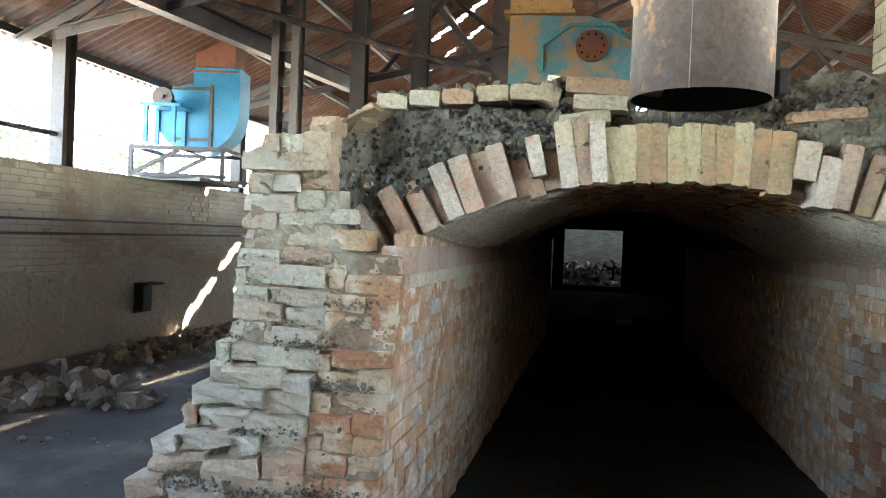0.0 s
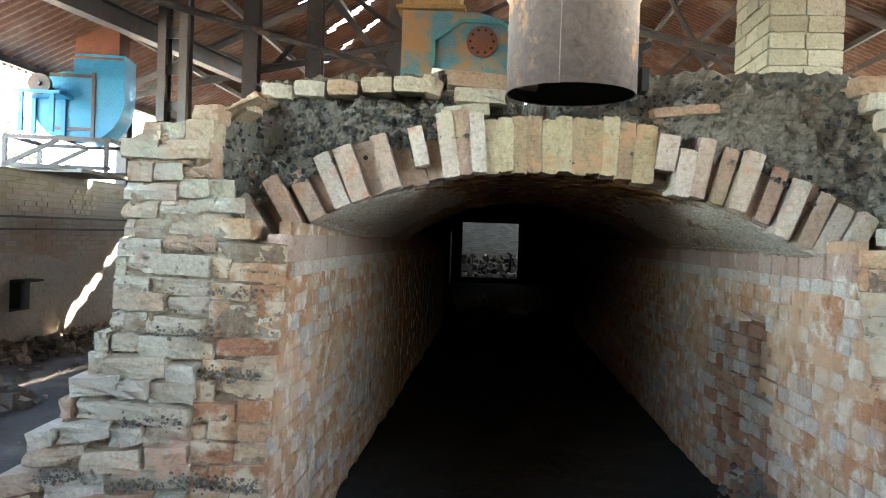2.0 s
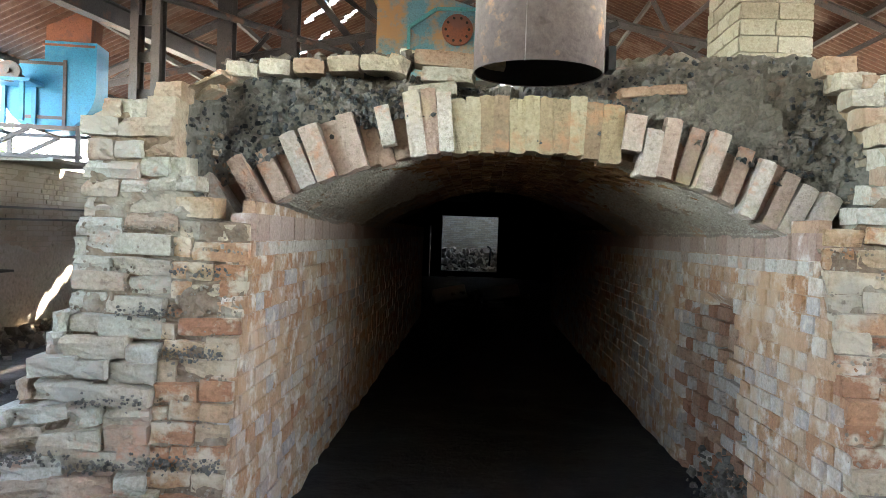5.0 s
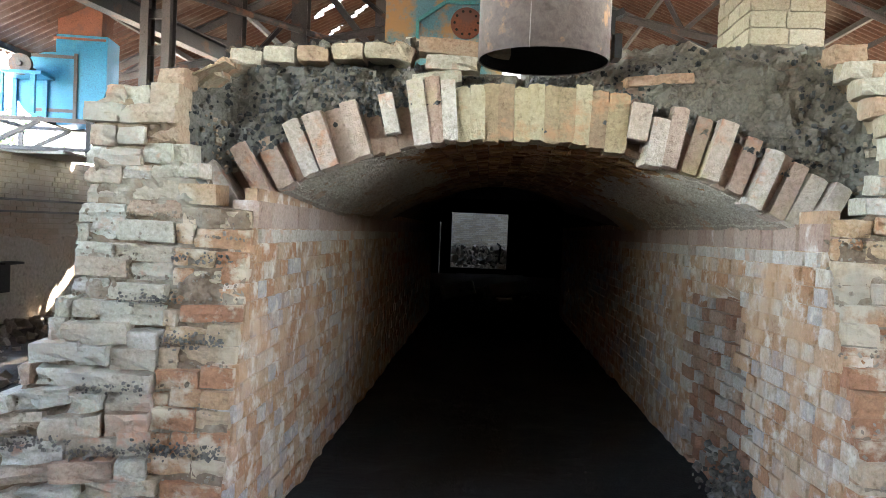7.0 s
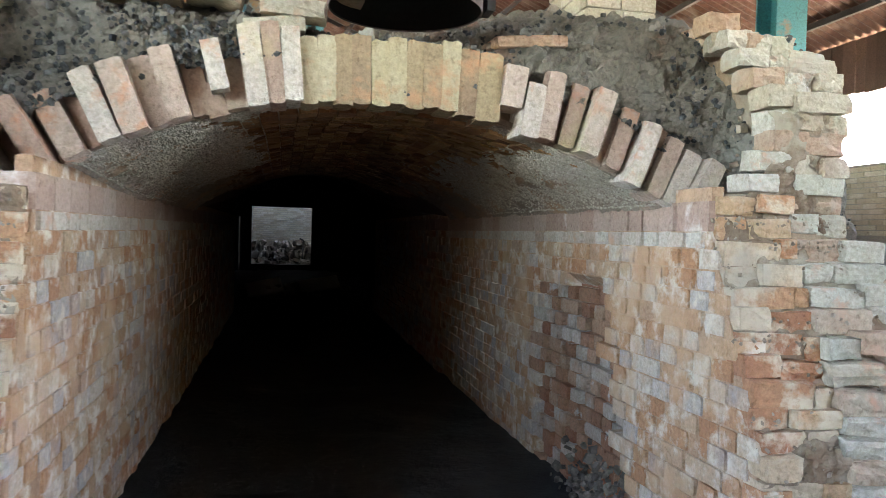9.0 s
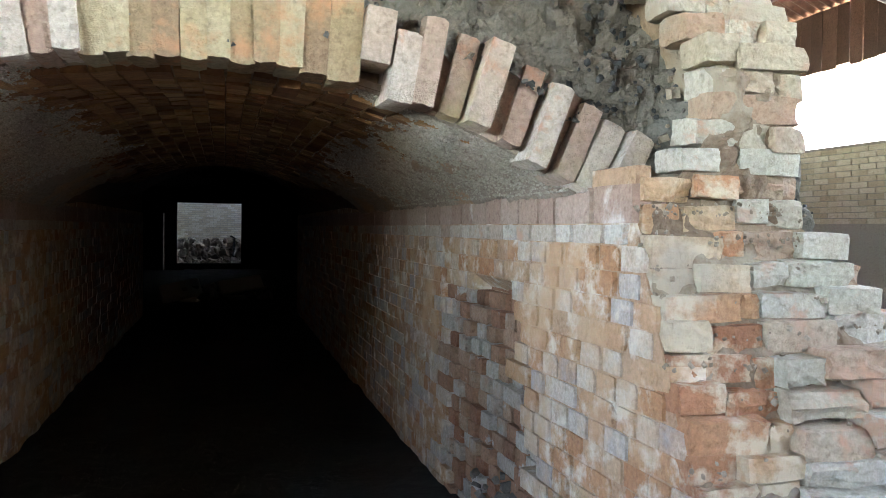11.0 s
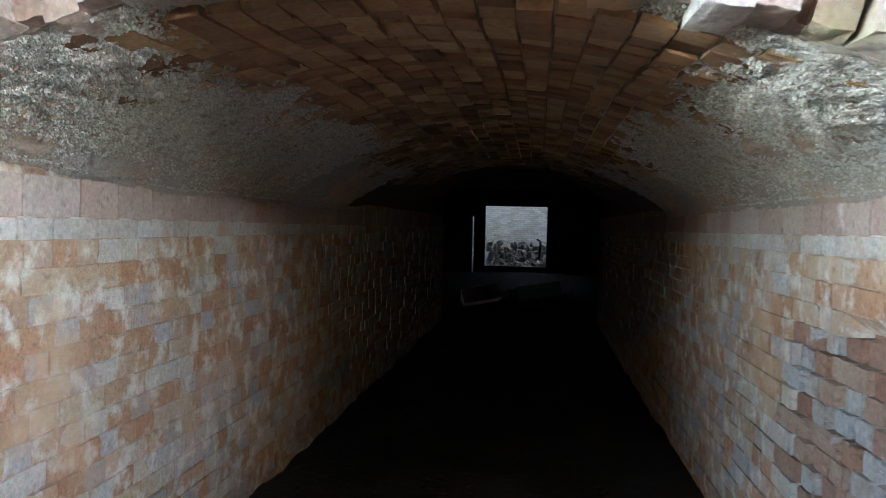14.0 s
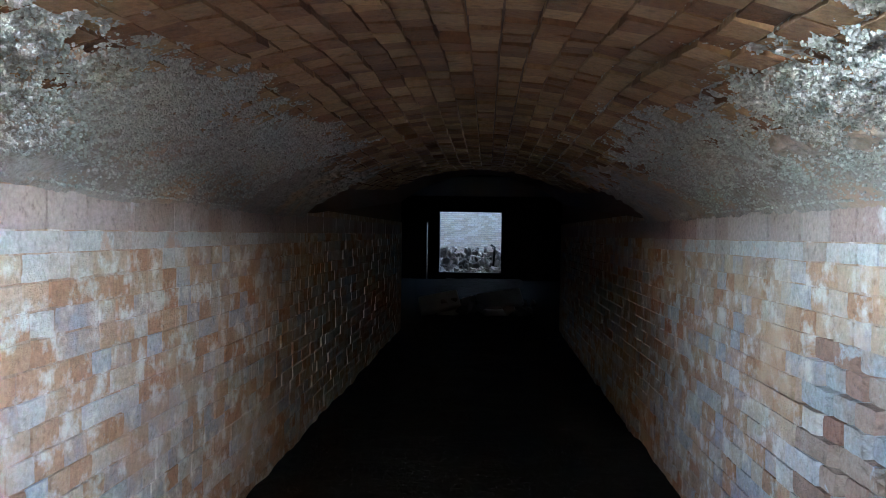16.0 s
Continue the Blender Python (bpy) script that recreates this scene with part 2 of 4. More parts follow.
def thing(name, label, category, group="", kind="", at=(0, 0, 0)):
    ob = new(name)
    ob.location = at
    return tagged(ob, label, category, group, kind)


def box_into(bm, lo, hi, m=None, bevel=0.0):
    lo, hi = Vector(lo), Vector(hi)
    mat = Matrix.Translation((lo + hi) / 2) @ Matrix.Diagonal((*(hi - lo), 1))
    if m is not None:
        mat = m @ mat
    made = bmesh.ops.create_cube(bm, size=1, matrix=mat)["verts"]
    if bevel:
        edges = {e for v in made for e in v.link_edges}
        bmesh.ops.bevel(bm, geom=list(edges), offset=bevel, segments=1, affect="EDGES")
    return made


def box(lo, hi, bevel=0.0, m=None):
    bm = bmesh.new()
    box_into(bm, lo, hi, m, bevel)
    return bm


def bar_into(bm, a, b, w, h=None):
    """A bar of width w and height h from a to b."""
    a, b = Vector(a), Vector(b)
    d = b - a
    q = d.to_track_quat("Y", "Z").to_matrix().to_4x4()
    box_into(bm, (-w / 2, 0, -(h or w) / 2), (w / 2, d.length, (h or w) / 2), Matrix.Translation(a) @ q)


def angle_into(bm, a, b, w, t=0.012):
    """A steel angle from a to b: two flanges."""
    a, b = Vector(a), Vector(b)
    d = b - a
    m = Matrix.Translation(a) @ d.to_track_quat("Y", "Z").to_matrix().to_4x4()
    box_into(bm, (-w / 2, 0, -t / 2), (w / 2, d.length, t / 2), m)
    box_into(bm, (-t / 2, 0, -w), (t / 2, d.length, -t / 2 - 0.001), m)


def ibeam_into(bm, a, b, w, h, t=0.012):
    a, b = Vector(a), Vector(b)
    d = b - a
    m = Matrix.Translation(a) @ d.to_track_quat("Y", "Z").to_matrix().to_4x4()
    box_into(bm, (-w / 2, 0, h / 2 - t), (w / 2, d.length, h / 2), m)
    box_into(bm, (-w / 2, 0, -h / 2), (w / 2, d.length, -h / 2 + t), m)
    box_into(bm, (-t / 2, 0, -h / 2 + t), (t / 2, d.length, h / 2 - t), m)


def tube_into(bm, a, b, r, n=16, caps=True):
    a, b = Vector(a), Vector(b)
    d = b - a
    m = Matrix.Translation((a + b) / 2) @ d.to_track_quat("Z", "Y").to_matrix().to_4x4()
    bmesh.ops.create_cone(bm, cap_ends=caps, segments=n, radius1=r, radius2=r, depth=d.length, matrix=m)


def worn_brick(seed, wear, cuts=3):
    """A unit brick, one metre each way, with rounded, chipped edges and uneven faces."""
    r = random.Random(seed)
    bm = bmesh.new()
    bmesh.ops.create_cube(bm, size=1)
    bmesh.ops.subdivide_edges(bm, edges=bm.edges[:], cuts=cuts, use_grid_fill=True)
    for v in bm.verts:
        n = sum(abs(abs(q) - 0.5) < 1e-4 for q in v.co)
        pull = (0, 0.008, 0.04, 0.075)[n] * (0.4 + 0.6 * wear) * r.uniform(0.4, 1.2)
        out = Vector([q if abs(abs(q) - 0.5) < 1e-4 else 0 for q in v.co])
        v.co -= Vector((out.x * pull * 0.5, out.y * pull * 1.0, out.z * pull * 1.1))
        v.co += Vector([r.uniform(-1, 1) * q * wear for q in (0.007, 0.02, 0.02)])
    for _ in range(int(wear * 1.8)):
        c = r.choice([v for v in bm.verts if abs(v.co.x) > 0.4 or abs(v.co.z) > 0.4]).co.copy()
        c.y = -0.5
        deep = r.uniform(0.1, 0.26)
        for v in bm.verts:
            d = (v.co - c).length
            if d < 0.36:
                v.co = v.co.lerp(Vector((v.co.x * 0.8, v.co.y + 0.3, v.co.z * 0.7)), deep * (1.4 - d))
    return bm


def brick_set(name, mat, wear, n=7, cuts=3):
    return [mesh_from(name, worn_brick(31 * i + int(wear * 10), wear, cuts), mat) for i in range(n)]


def lay(meshes, parent, at, size, turn=(0, 0, 0), name="brick"):
    ob = new(name, rng.choice(meshes))
    ob.matrix_world = pose(*at, *turn) @ Matrix.Diagonal((*size, 1))
    ob.parent = parent
    return ob


def joined_blocks(name, blocks, mat, parent=None, jitter=0.003, seed=1):
    """Many chamfer-free worn blocks (centre, size) as one mesh."""
    r = random.Random(seed)
    verts, faces = [], []
    for c, s in blocks:
        k = len(verts)
        for i in range(8):
            verts.append(tuple(c[a] + (s[a] / 2) * (1 if i >> a & 1 else -1) + r.uniform(-jitter, jitter) for a in range(3)))
        for f in ((0, 2, 3, 1), (4, 5, 7, 6), (0, 1, 5, 4), (2, 6, 7, 3), (0, 4, 6, 2), (1, 3, 7, 5)):
            faces.append([k + q for q in f])
    me = bpy.data.meshes.new(name)
    me.from_pydata(verts, [], faces)
    me.materials.append(mat)
    ob = new(name, me)
    ob.parent = parent
    return tagged(ob, kind="stuff")


def stones(name, spots, mat, parent=None, seed=3):
    """Loose broken lumps: spots of (place, size)."""
    r = random.Random(seed)
    verts, faces = [], []
    base = bmesh.new()
    bmesh.ops.create_icosphere(base, subdivisions=1, radius=0.5)
    bv = [v.co.copy() for v in base.verts]
    bf = [[v.index for v in f.verts] for f in base.faces]
    base.free()
    cubev = [Vector((x, y, z)) * 0.42 for x in (-1, 1) for y in (-1, 1) for z in (-1, 1)]
    cubef = [(0, 1, 3, 2), (4, 6, 7, 5), (0, 4, 5, 1), (2, 3, 7, 6), (0, 2, 6, 4), (1, 5, 7, 3)]
    for p, s in spots:
        vs, fs = (bv, bf) if r.random() < 0.55 else (cubev, cubef)
        m = Euler([r.uniform(0, 6.3) for _ in range(3)]).to_matrix()
        sc = Vector((s * r.uniform(0.7, 1.3), s * r.uniform(0.7, 1.2), s * r.uniform(0.5, 0.9)))
        k = len(verts)
        for v in vs:
            w = Vector((v.x * sc.x, v.y * sc.y, v.z * sc.z)) * r.uniform(0.8, 1.2)
            verts.append(tuple(m @ w + Vector(p)))
        faces += [[k + i for i in f] for f in fs]
    me = bpy.data.meshes.new(name)
    me.from_pydata(verts, [], faces)
    me.materials.append(mat)
    ob = new(name, me)
    ob.parent = parent
    return tagged(ob, kind="stuff")


def sheet(name, nu, nv, fn, mat, parent=None, smooth=True, keep=None):
    """A grid surface: fn(u, v) for u and v from 0 to 1 gives the place."""
    verts = [tuple(fn(i / nu, j / nv)) for j in range(nv + 1) for i in range(nu + 1)]
    faces = [(j * (nu + 1) + i, j * (nu + 1) + i + 1, (j + 1) * (nu + 1) + i + 1, (j + 1) * (nu + 1) + i)
             for j in range(nv) for i in range(nu) if keep is None or keep((i + 0.5) / nu, (j + 0.5) / nv)]
    me = bpy.data.meshes.new(name)
    me.from_pydata(verts, [], faces)
    me.materials.append(mat)
    if smooth:
        for p in me.polygons:
            p.use_smooth = True
    ob = new(name, me)
    ob.parent = parent
    return ob


def fbm(x, y, z, s, octaves=4):
    return noise.fractal(Vector((x, y, z)) * s, 0.7, 2.0, octaves)


# ---- the plan ----
HALF = 1.13            # half the tunnel's width
SPRING = 1.54          # springing of the vault
VAULT_R = 1.796
VAULT_Z = SPRING - math.sqrt(VAULT_R ** 2 - HALF ** 2)
TUNNEL_END = 10.0
ROOM_END = 22.4
COURSE = 0.083
WALL_L, WALL_R = -6.45, 7.6

# ---- ground ----
bm = bmesh.new()
bmesh.ops.create_grid(bm, x_segments=60, y_segments=60, size=0.5, matrix=Matrix.Diagonal((400, 400, 1, 1)))
ground = tagged(part("ground", bm, M_GROUND), "dark dusty earth ground strewn with rubble", "ground", kind="structure")
sheet("earth_relief", 90, 150, lambda u, v: (-6.1 + 13.3 * u, -11.9 + 23 * v, 0.012 + 0.05 * max(0, fbm(u * 14, v * 18, 0, 0.8))), M_GROUND, ground)
# Unseen pale ground on both sides, added to bounce sunlight under the roof.
for word, x0, x1 in (("west", -26, -6.75), ("east", 7.9, 28)):
    tagged(sheet("pavement_" + word, 40, 60, lambda u, v: (x0 + (x1 - x0) * u, -20 + 50 * v, 0.02 + 0.02 * fbm(u * 20, v * 50, 0, 1)), M_BOUNCE_GROUND), "unseen pale ground added beside the shed to bounce light in", "pavement", kind="structure")
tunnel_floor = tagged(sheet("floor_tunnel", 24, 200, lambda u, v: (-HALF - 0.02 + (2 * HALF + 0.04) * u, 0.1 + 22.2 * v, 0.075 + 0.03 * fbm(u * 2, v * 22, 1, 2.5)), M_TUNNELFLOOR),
                      "near-black earth floor of the tunnel", "floor", kind="structure")

# ---- tunnel walls ----
def front_y(side, z):
    """How far the foot of a pier leans out towards the yard."""
    return -max(0.0, 1.42 - z) * (0.28 if side < 0 else 0.42) * (1 if z > 0.6 else 0.9)


def wall_x(side, y):
    """Inner face of the tunnel wall; the east jamb splays."""
    return side * (HALF + (0.03 * max(0.0, 0.8 - y) / 0.8 if side > 0 else 0.0))


def niche_start(z):
    """Where the broken edge of the mouth's lining stands, above the niche behind it."""
    return 0.84 - 0.36 * (1.16 - z)


walls = {}
for side, word in ((-1, "west"), (1, "east")):
    bm = bmesh.new()
    ys = [-0.5 + 0.1 * i for i in range(0, 25)] + [6.5, 10.0]
    zs = [0, 0.3, 0.6, 0.9, 1.05, 1.2, 1.42, SPRING + 0.02, SPRING + 0.05]

    def core_x(y, z):
        deep = 0.20 if side > 0 and niche_start(z) < y < 1.85 and z < 1.1 else 0.0
        return wall_x(side, y) + side * (deep - 0.004)

    grid = [[bm.verts.new((core_x(max(y, 0.03 + front_y(side, z)), z), max(y, 0.03 + front_y(side, z)), z)) for y in ys] for z in zs]
    for a, b in zip(grid, grid[1:]):
        for j in range(len(ys) - 1):
            bm.faces.new((a[j], a[j + 1], b[j + 1], b[j]))
    bmesh.ops.remove_doubles(bm, verts=bm.verts[:], dist=0.0005)
    bmesh.ops.solidify(bm, geom=bm.faces[:], thickness=-0.05 * side)
    walls[side] = tagged(part("wall_tunnel_" + word, bm, M_JOINT), "tunnel side wall of worn orange and whitened bricks", "wall", kind="structure")

# ---- the vault ----
SPAN = math.asin(HALF / VAULT_R)


RING_R, RING_X, RING_Z = 2.3, -0.06, 1.85 - 2.3


def vault_at(a, y, r=VAULT_R):
    """A point of the vault, which starts from the flatter line of the arch at the mouth."""
    k = max(0.0, min(1.0, (y - 0.38) / 1.3))
    k = k * k * (3 - 2 * k)
    x = VAULT_R * math.sin(a)
    arch = RING_Z + math.sqrt(RING_R ** 2 - (x - RING_X) ** 2) + 0.008
    z = arch * (1 - k) + (VAULT_Z + VAULT_R * math.cos(a)) * k + (r - VAULT_R) * math.cos(a)
    return Vector((r * math.sin(a), y, z + 0.06 * max(0.0, y - 4.5)))


def soffit(u, v):
    a = (2 * u - 1) * SPAN
    return vault_at(a, 0.34 + (TUNNEL_END - 0.34) * v, VAULT_R + 0.012)


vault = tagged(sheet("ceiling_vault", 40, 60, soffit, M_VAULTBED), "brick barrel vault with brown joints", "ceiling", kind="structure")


def crust(side):
    """Rough plaster on the haunches, thinning out unevenly towards the crown."""
    def fn(u, v):
        a = side * (SPAN * (1.0 - 0.86 * u))
        y = 0.34 + 3.87 * v
        p = vault_at(a, y)
        wander = 0.10 * fbm(p.x, y, side * 3, 1.6) + 0.05 * noise.noise(Vector((p.x * 9, y * 7, 2)))
        zone = max(0.0, 1 - abs(u - 0.40 + wander) / 0.30) ** 0.6
        fine = max(0.0, noise.noise(Vector((p.x * 42, y * 42, p.z * 42))))
        lump = max(0.0, noise.noise(Vector((p.x * 24, y * 24, p.z * 24)))) ** 0.7 + 0.6 * fine
        flake = max(0.0, noise.noise(Vector((a * 26, y * 5, side)))) ** 2
        d = 0.010 + 0.017 * lump * (0.3 + zone) + 0.018 * flake + 0.012 * fbm(p.x, y, p.z, 3.0) + 0.005 * fbm(p.x, y, p.z, 34)
        d -= 0.075 * max(0.0, u + wander - 0.52)
        if u < 0.05:
            d += 0.012 * (1 - u / 0.05)
        d = d * min(1.0, 0.25 + v * 14) - (0.03 if v == 0 else 0.0)
        return vault_at(a, y, VAULT_R - d)
    return fn


for side in (-1, 1):
    sheet("crusted_plaster", 150, 520, crust(side), M_PLASTER, vault, smooth=False)

pebbles = []
rp = random.Random(17)
for side in (-1, 1):
    fn = crust(side)
    for _ in range(40000):
        u, v = min(0.80, max(0.03, rp.gauss(0.42, 0.17))), 0.004 + rp.random() ** 1.4 * 0.66
        if noise.noise(Vector((u * 6, v * 16, side * 5))) > -0.28 - 0.3 * rp.random():
            p, size = fn(u, v), rp.uniform(0.004, 0.0098)
            inward = (Vector((0, p.y, VAULT_Z)) - p).normalized()
            pebbles.append((p + inward * size * 0.55, size))
stones("plaster_granules", pebbles, M_GRANULE, vault, seed=18)

for side in (-1, 1):
    part("haunch_wall", box((min(side * 1.14, side * 1.25), 4.5, 1.50), (max(side * 1.14, side * 1.25), TUNNEL_END, 1.95)), M_VAULTBED, vault)

# ---- kiln body behind the front ----
kiln = thing("wall_kiln_front", "broken brick kiln front with arched mouth and ashy fill", "wall", kind="structure")


def left_edge(z):
    """Outer edge of the west pier at height z."""
    if z > 1.88:
        return -1.86 + (z - 1.88) * 1.75
    if z > 1.0:
        return -1.85 + 0.015 * math.sin(z * 17)
    return -1.85 - (1.0 - z) * 0.62 - 0.12 * (1.0 - z) ** 2


def right_edge(z):
    if z > 2.05:
        return 1.74 - (z - 2.05) * 2.0
    if z > 1.40:
        return 1.70
    return 1.80 + (1.40 - z) * 0.46


def fill_edge(side, z):
    """Where the bricks of a pier stop and the fill over the arch begins."""
    ring_end = abs(wall_x(side, 0)) + 0.14 + (z - 1.50) * 0.85
    return min(ring_end, 1.46) if side < 0 else min(1.23 + (z - 1.50) * 0.75, 1.41 - (z - 1.75) * 0.38)


def fill(side):
    bm = bmesh.new()
    edge = left_edge if side < 0 else right_edge
    rows = []
    for i in range(28):
        z = i * (2.14 if side < 0 else 2.2) / 27
        y0 = 0.022 + (max(0, z - 1.9)) * 0.7 + front_y(side, z)
        e = edge(z) - side * 0.05
        inner = side * 1.37 if z < 1.5 else side * min(abs(e) - 0.02, fill_edge(side, z) + 0.09)
        rows.append([bm.verts.new(p) for p in ((inner, y0, z), (e, y0, z), (e - side * 0.02, 9.98, z), (side * max(abs(inner), 1.37), 9.98, z))])
    for a, b in zip(rows, rows[1:]):
        for k in range(4):
            bm.faces.new((a[k], a[(k + 1) % 4], b[(k + 1) % 4], b[k]))
    bm.faces.new(rows[-1])
    bm.faces.new(rows[0][::-1])
    bmesh.ops.recalc_face_normals(bm, faces=bm.faces[:])
    return bm


for side in (-1, 1):
    part("rubble_core", fill(side), M_MORTAR, kiln)

# soil over the arch: from the top of the ring back and up, then along the kiln's top


def soil_at(u, v):
    x = -1.62 + 3.42 * u
    ring = RING_Z + math.sqrt(max(0.1, (RING_R + 0.24) ** 2 - (x - RING_X) ** 2))
    z0 = min(ring, 2.3) - 0.07
    top = 2.17 + 0.05 * max(0, x) - 0.35 * max(0, abs(x) - 1.35)
    if v < 0.35:
        k = v / 0.35
        y, z = 0.285 - 0.20 * max(0.0, min(1.0, (abs(x) - 1.40) / 0.12)) + 0.12 * k, z0 + (top - z0) * k
    else:
        k = (v - 0.35) / 0.65
        y, z = 0.44 + 7 * k * k + 1.0 * k, top + (0.42 if x > 0 else 0.24) * min(1, k * 2.4)
    z -= 0.13 * math.exp(-((x - 0.03) / 0.33) ** 2) * (1 if y < 1.0 else 0.3)
    lump = 0.05 * fbm(x, y, z, 5.5) + 0.03 * max(0, noise.noise(Vector((x, y, z)) * 17)) + 0.014 * noise.noise(Vector((x, y, z)) * 40)
    return (x, y - lump, z + lump * 0.6)


soil = tagged(sheet("soil_fill", 210, 120, soil_at, M_SOIL, kiln, smooth=False), "grey ashy soil and clinker")
bm = box((-1.6, 1.0, 2.0), (1.6, 5.3, 2.15))
part("fill_core", bm, M_SOIL, kiln)

# ---- shed: yard walls, posts, roof ----
def course_wall(name, label, axis, at, a0, a1, z0, z1, thick, mat_core, mat_brick, face, bl=0.25, bh=0.075):
    lo, hi = ((at - thick, a0, 0), (at, a1, z1)) if axis == "x" else ((a0, at, 0), (a1, at + thick, z1))
    w = tagged(part(name, box(lo, hi), mat_core), label, "wall", kind="structure")
    blocks, k, z = [], 0, z0 + bh / 2
    r = random.Random(len(name))
    while z < z1 - bh / 2:
        s = a0 + (bl / 2 if k % 2 else 0) + bl / 2
        while s < a1 - bl / 2:
            d = face + r.uniform(-0.004, 0.004)
            if axis == "x":
                blocks.append(((d, s, z), (0.02, bl - 0.012, bh - 0.012)))
            else:
                blocks.append(((s, d, z), (bl - 0.012, 0.02, bh - 0.012)))
            s += bl
        z += bh
        k += 1
    joined_blocks("bricks", blocks, mat_brick, w)
    return w


west = course_wall("wall_west", "long brown brick yard wall with dusty lower half", "x", WALL_L, -12, 24, 0.05, 2.25, 0.25, M_YARDJOINT, M_YARDBRICK, WALL_L - 0.006)
east = course_wall("wall_east", "whitewashed brick wall below an open bay", "x", WALL_R + 0.25, -12, 24, 1.54, 2.55, 0.25, M_GREYPLASTER, M_WHITEBRICK, WALL_R - 0.002)
bm = bmesh.new()
tube_into(bm, (WALL_L - 0.12, -0.5, 2.58), (WALL_L - 0.12, 4.78, 2.62), 0.03, 12)
tagged(part("guard_rail", bm, M_DARKSTEEL), "dark steel guard rail between the yard posts", "rail")
for z in (1.38, 1.54):
    bm = bmesh.new()
    bar_into(bm, (WALL_L + 0.05, -6, z), (WALL_L + 0.05, 20, z + 0.2), 0.045, 0.03)
    tagged(part("wall_rail", bm, M_DARKSTEEL), "dark steel rail fixed along the brick wall", "rail")
# Flat near-black panel stands in for the vent's shaded opening; no hole is cut.
bm = bmesh.new()
box_into(bm, (WALL_L + 0.016, 6.1, 0.41), (WALL_L + 0.03, 6.5, 0.82))
box_into(bm, (WALL_L + 0.03, 6.1, 0.79), (WALL_L + 0.22, 6.5, 0.82), pose(0, 0, 0))
box_into(bm, (WALL_L + 0.03, 6.1, 0.45), (WALL_L + 0.16, 6.12, 0.788))
tagged(part("wall_vent", bm, M_NEARBLACK), "near-black square panel for a vent opening, with a small hood", "vent")
for y0, y1 in ((-12.0, 4.735), (4.765, 9.6), (9.63, 20.0)):
    sheet("render_coat", 90, 40, lambda u, v: (WALL_L + 0.012 + 0.004 * fbm(u * 12, v * 3, y0, 2) - (0.02 if v == 1 else 0), y0 + (y1 - y0) * u, 0.03 + (1.02 + 0.16 * fbm(u * (y1 - y0), 0, y0, 0.9)) * v), M_YARDCOAT, west)
white = [((WALL_L + 0.006, 7.48 + 0.13 * q + (0.06 if n % 2 else 0), 1.74 + 0.075 * n), (0.03, 0.115, 0.06)) for n in range(5) for q in range(5) if (n * 3 + q * 5) % 4]
joined_blocks("white_bricks", white, M_WHITEBRICK, west)

RIDGE_X, RIDGE_Z, EAVE_L, EAVE_R = 0.6, 7.3, (-7.1, 3.72), (8.6, 4.0)
# Roof carried on to -12, out of view, to hold out sky light.
ROOF_Y0, ROOF_Y1 = -12.0, 23.0


def roof_z(x):
    if x < RIDGE_X:
        return EAVE_L[1] + (RIDGE_Z - EAVE_L[1]) * (x - EAVE_L[0]) / (RIDGE_X - EAVE_L[0])
    return EAVE_R[1] + (RIDGE_Z - EAVE_R[1]) * (EAVE_R[0] - x) / (EAVE_R[0] - RIDGE_X)


def roof_side(x0, x1):
    ny = 1630

    def fn(u, v):
        x, y = x0 + (x1 - x0) * u, ROOF_Y0 + (ROOF_Y1 - ROOF_Y0) * v
        return (x, y, roof_z(x) + 0.022 * math.sin(y * 2 * math.pi / 0.16) + 0.012 * (int(u * 5) % 2))

    slits = [((-3.5, 10.93), (-1.85, 9.85), 0.08), ((-4.55, 9.3), (-4.4, 9.2), 0.05), ((-3.75, 9.3), (-3.48, 9.12), 0.05), ((-4.0, 12.6), (-3.75, 12.4), 0.05), ((-3.55, 12.2), (-3.3, 12.0), 0.05),
             ((-3.1, 11.85), (-2.65, 11.45), 0.06), ((3.4, 9.0), (3.6, 9.1), 0.1), ((3.5, 9.5), (3.6, 9.6), 0.05), ((6.9, 12.0), (7.3, 12.0), 0.1), ((2.6, 8.0), (2.7, 8.0), 0.05)]

    def keep(u, v):
        x, y = x0 + (x1 - x0) * u, ROOF_Y0 + (ROOF_Y1 - ROOF_Y0) * v
        p = Vector((x, y))
        for a, b, w in slits:
            a, b = Vector(a), Vector(b)
            k = max(0, min(1, (p - a).dot(b - a) / (b - a).length_squared))
            if (p - a - (b - a) * k).length < w:
                return False
        return True
    return fn, keep, ny


roof = thing("roof", "rusty corrugated sheet roof with holes", "roof", kind="structure")
for x0, x1 in ((EAVE_L[0], RIDGE_X), (RIDGE_X, EAVE_R[0])):
    fn, keep, ny = roof_side(x0, x1)
    sheet("roof_sheet", 96, ny, fn, M_ROOF, roof, keep=keep)
# purlins
for i in range(6):
    for x0, x1 in ((EAVE_L[0], RIDGE_X), (EAVE_R[0], RIDGE_X)):
        x = x0 + (x1 - x0) * (i + 0.15) / 6
        bm = bmesh.new()
        bar_into(bm, (x, ROOF_Y0, roof_z(x) - 0.07), (x, ROOF_Y1, roof_z(x) - 0.07), 0.06, 0.09)
        part("purlin", bm, M_DARKSTEEL, roof)


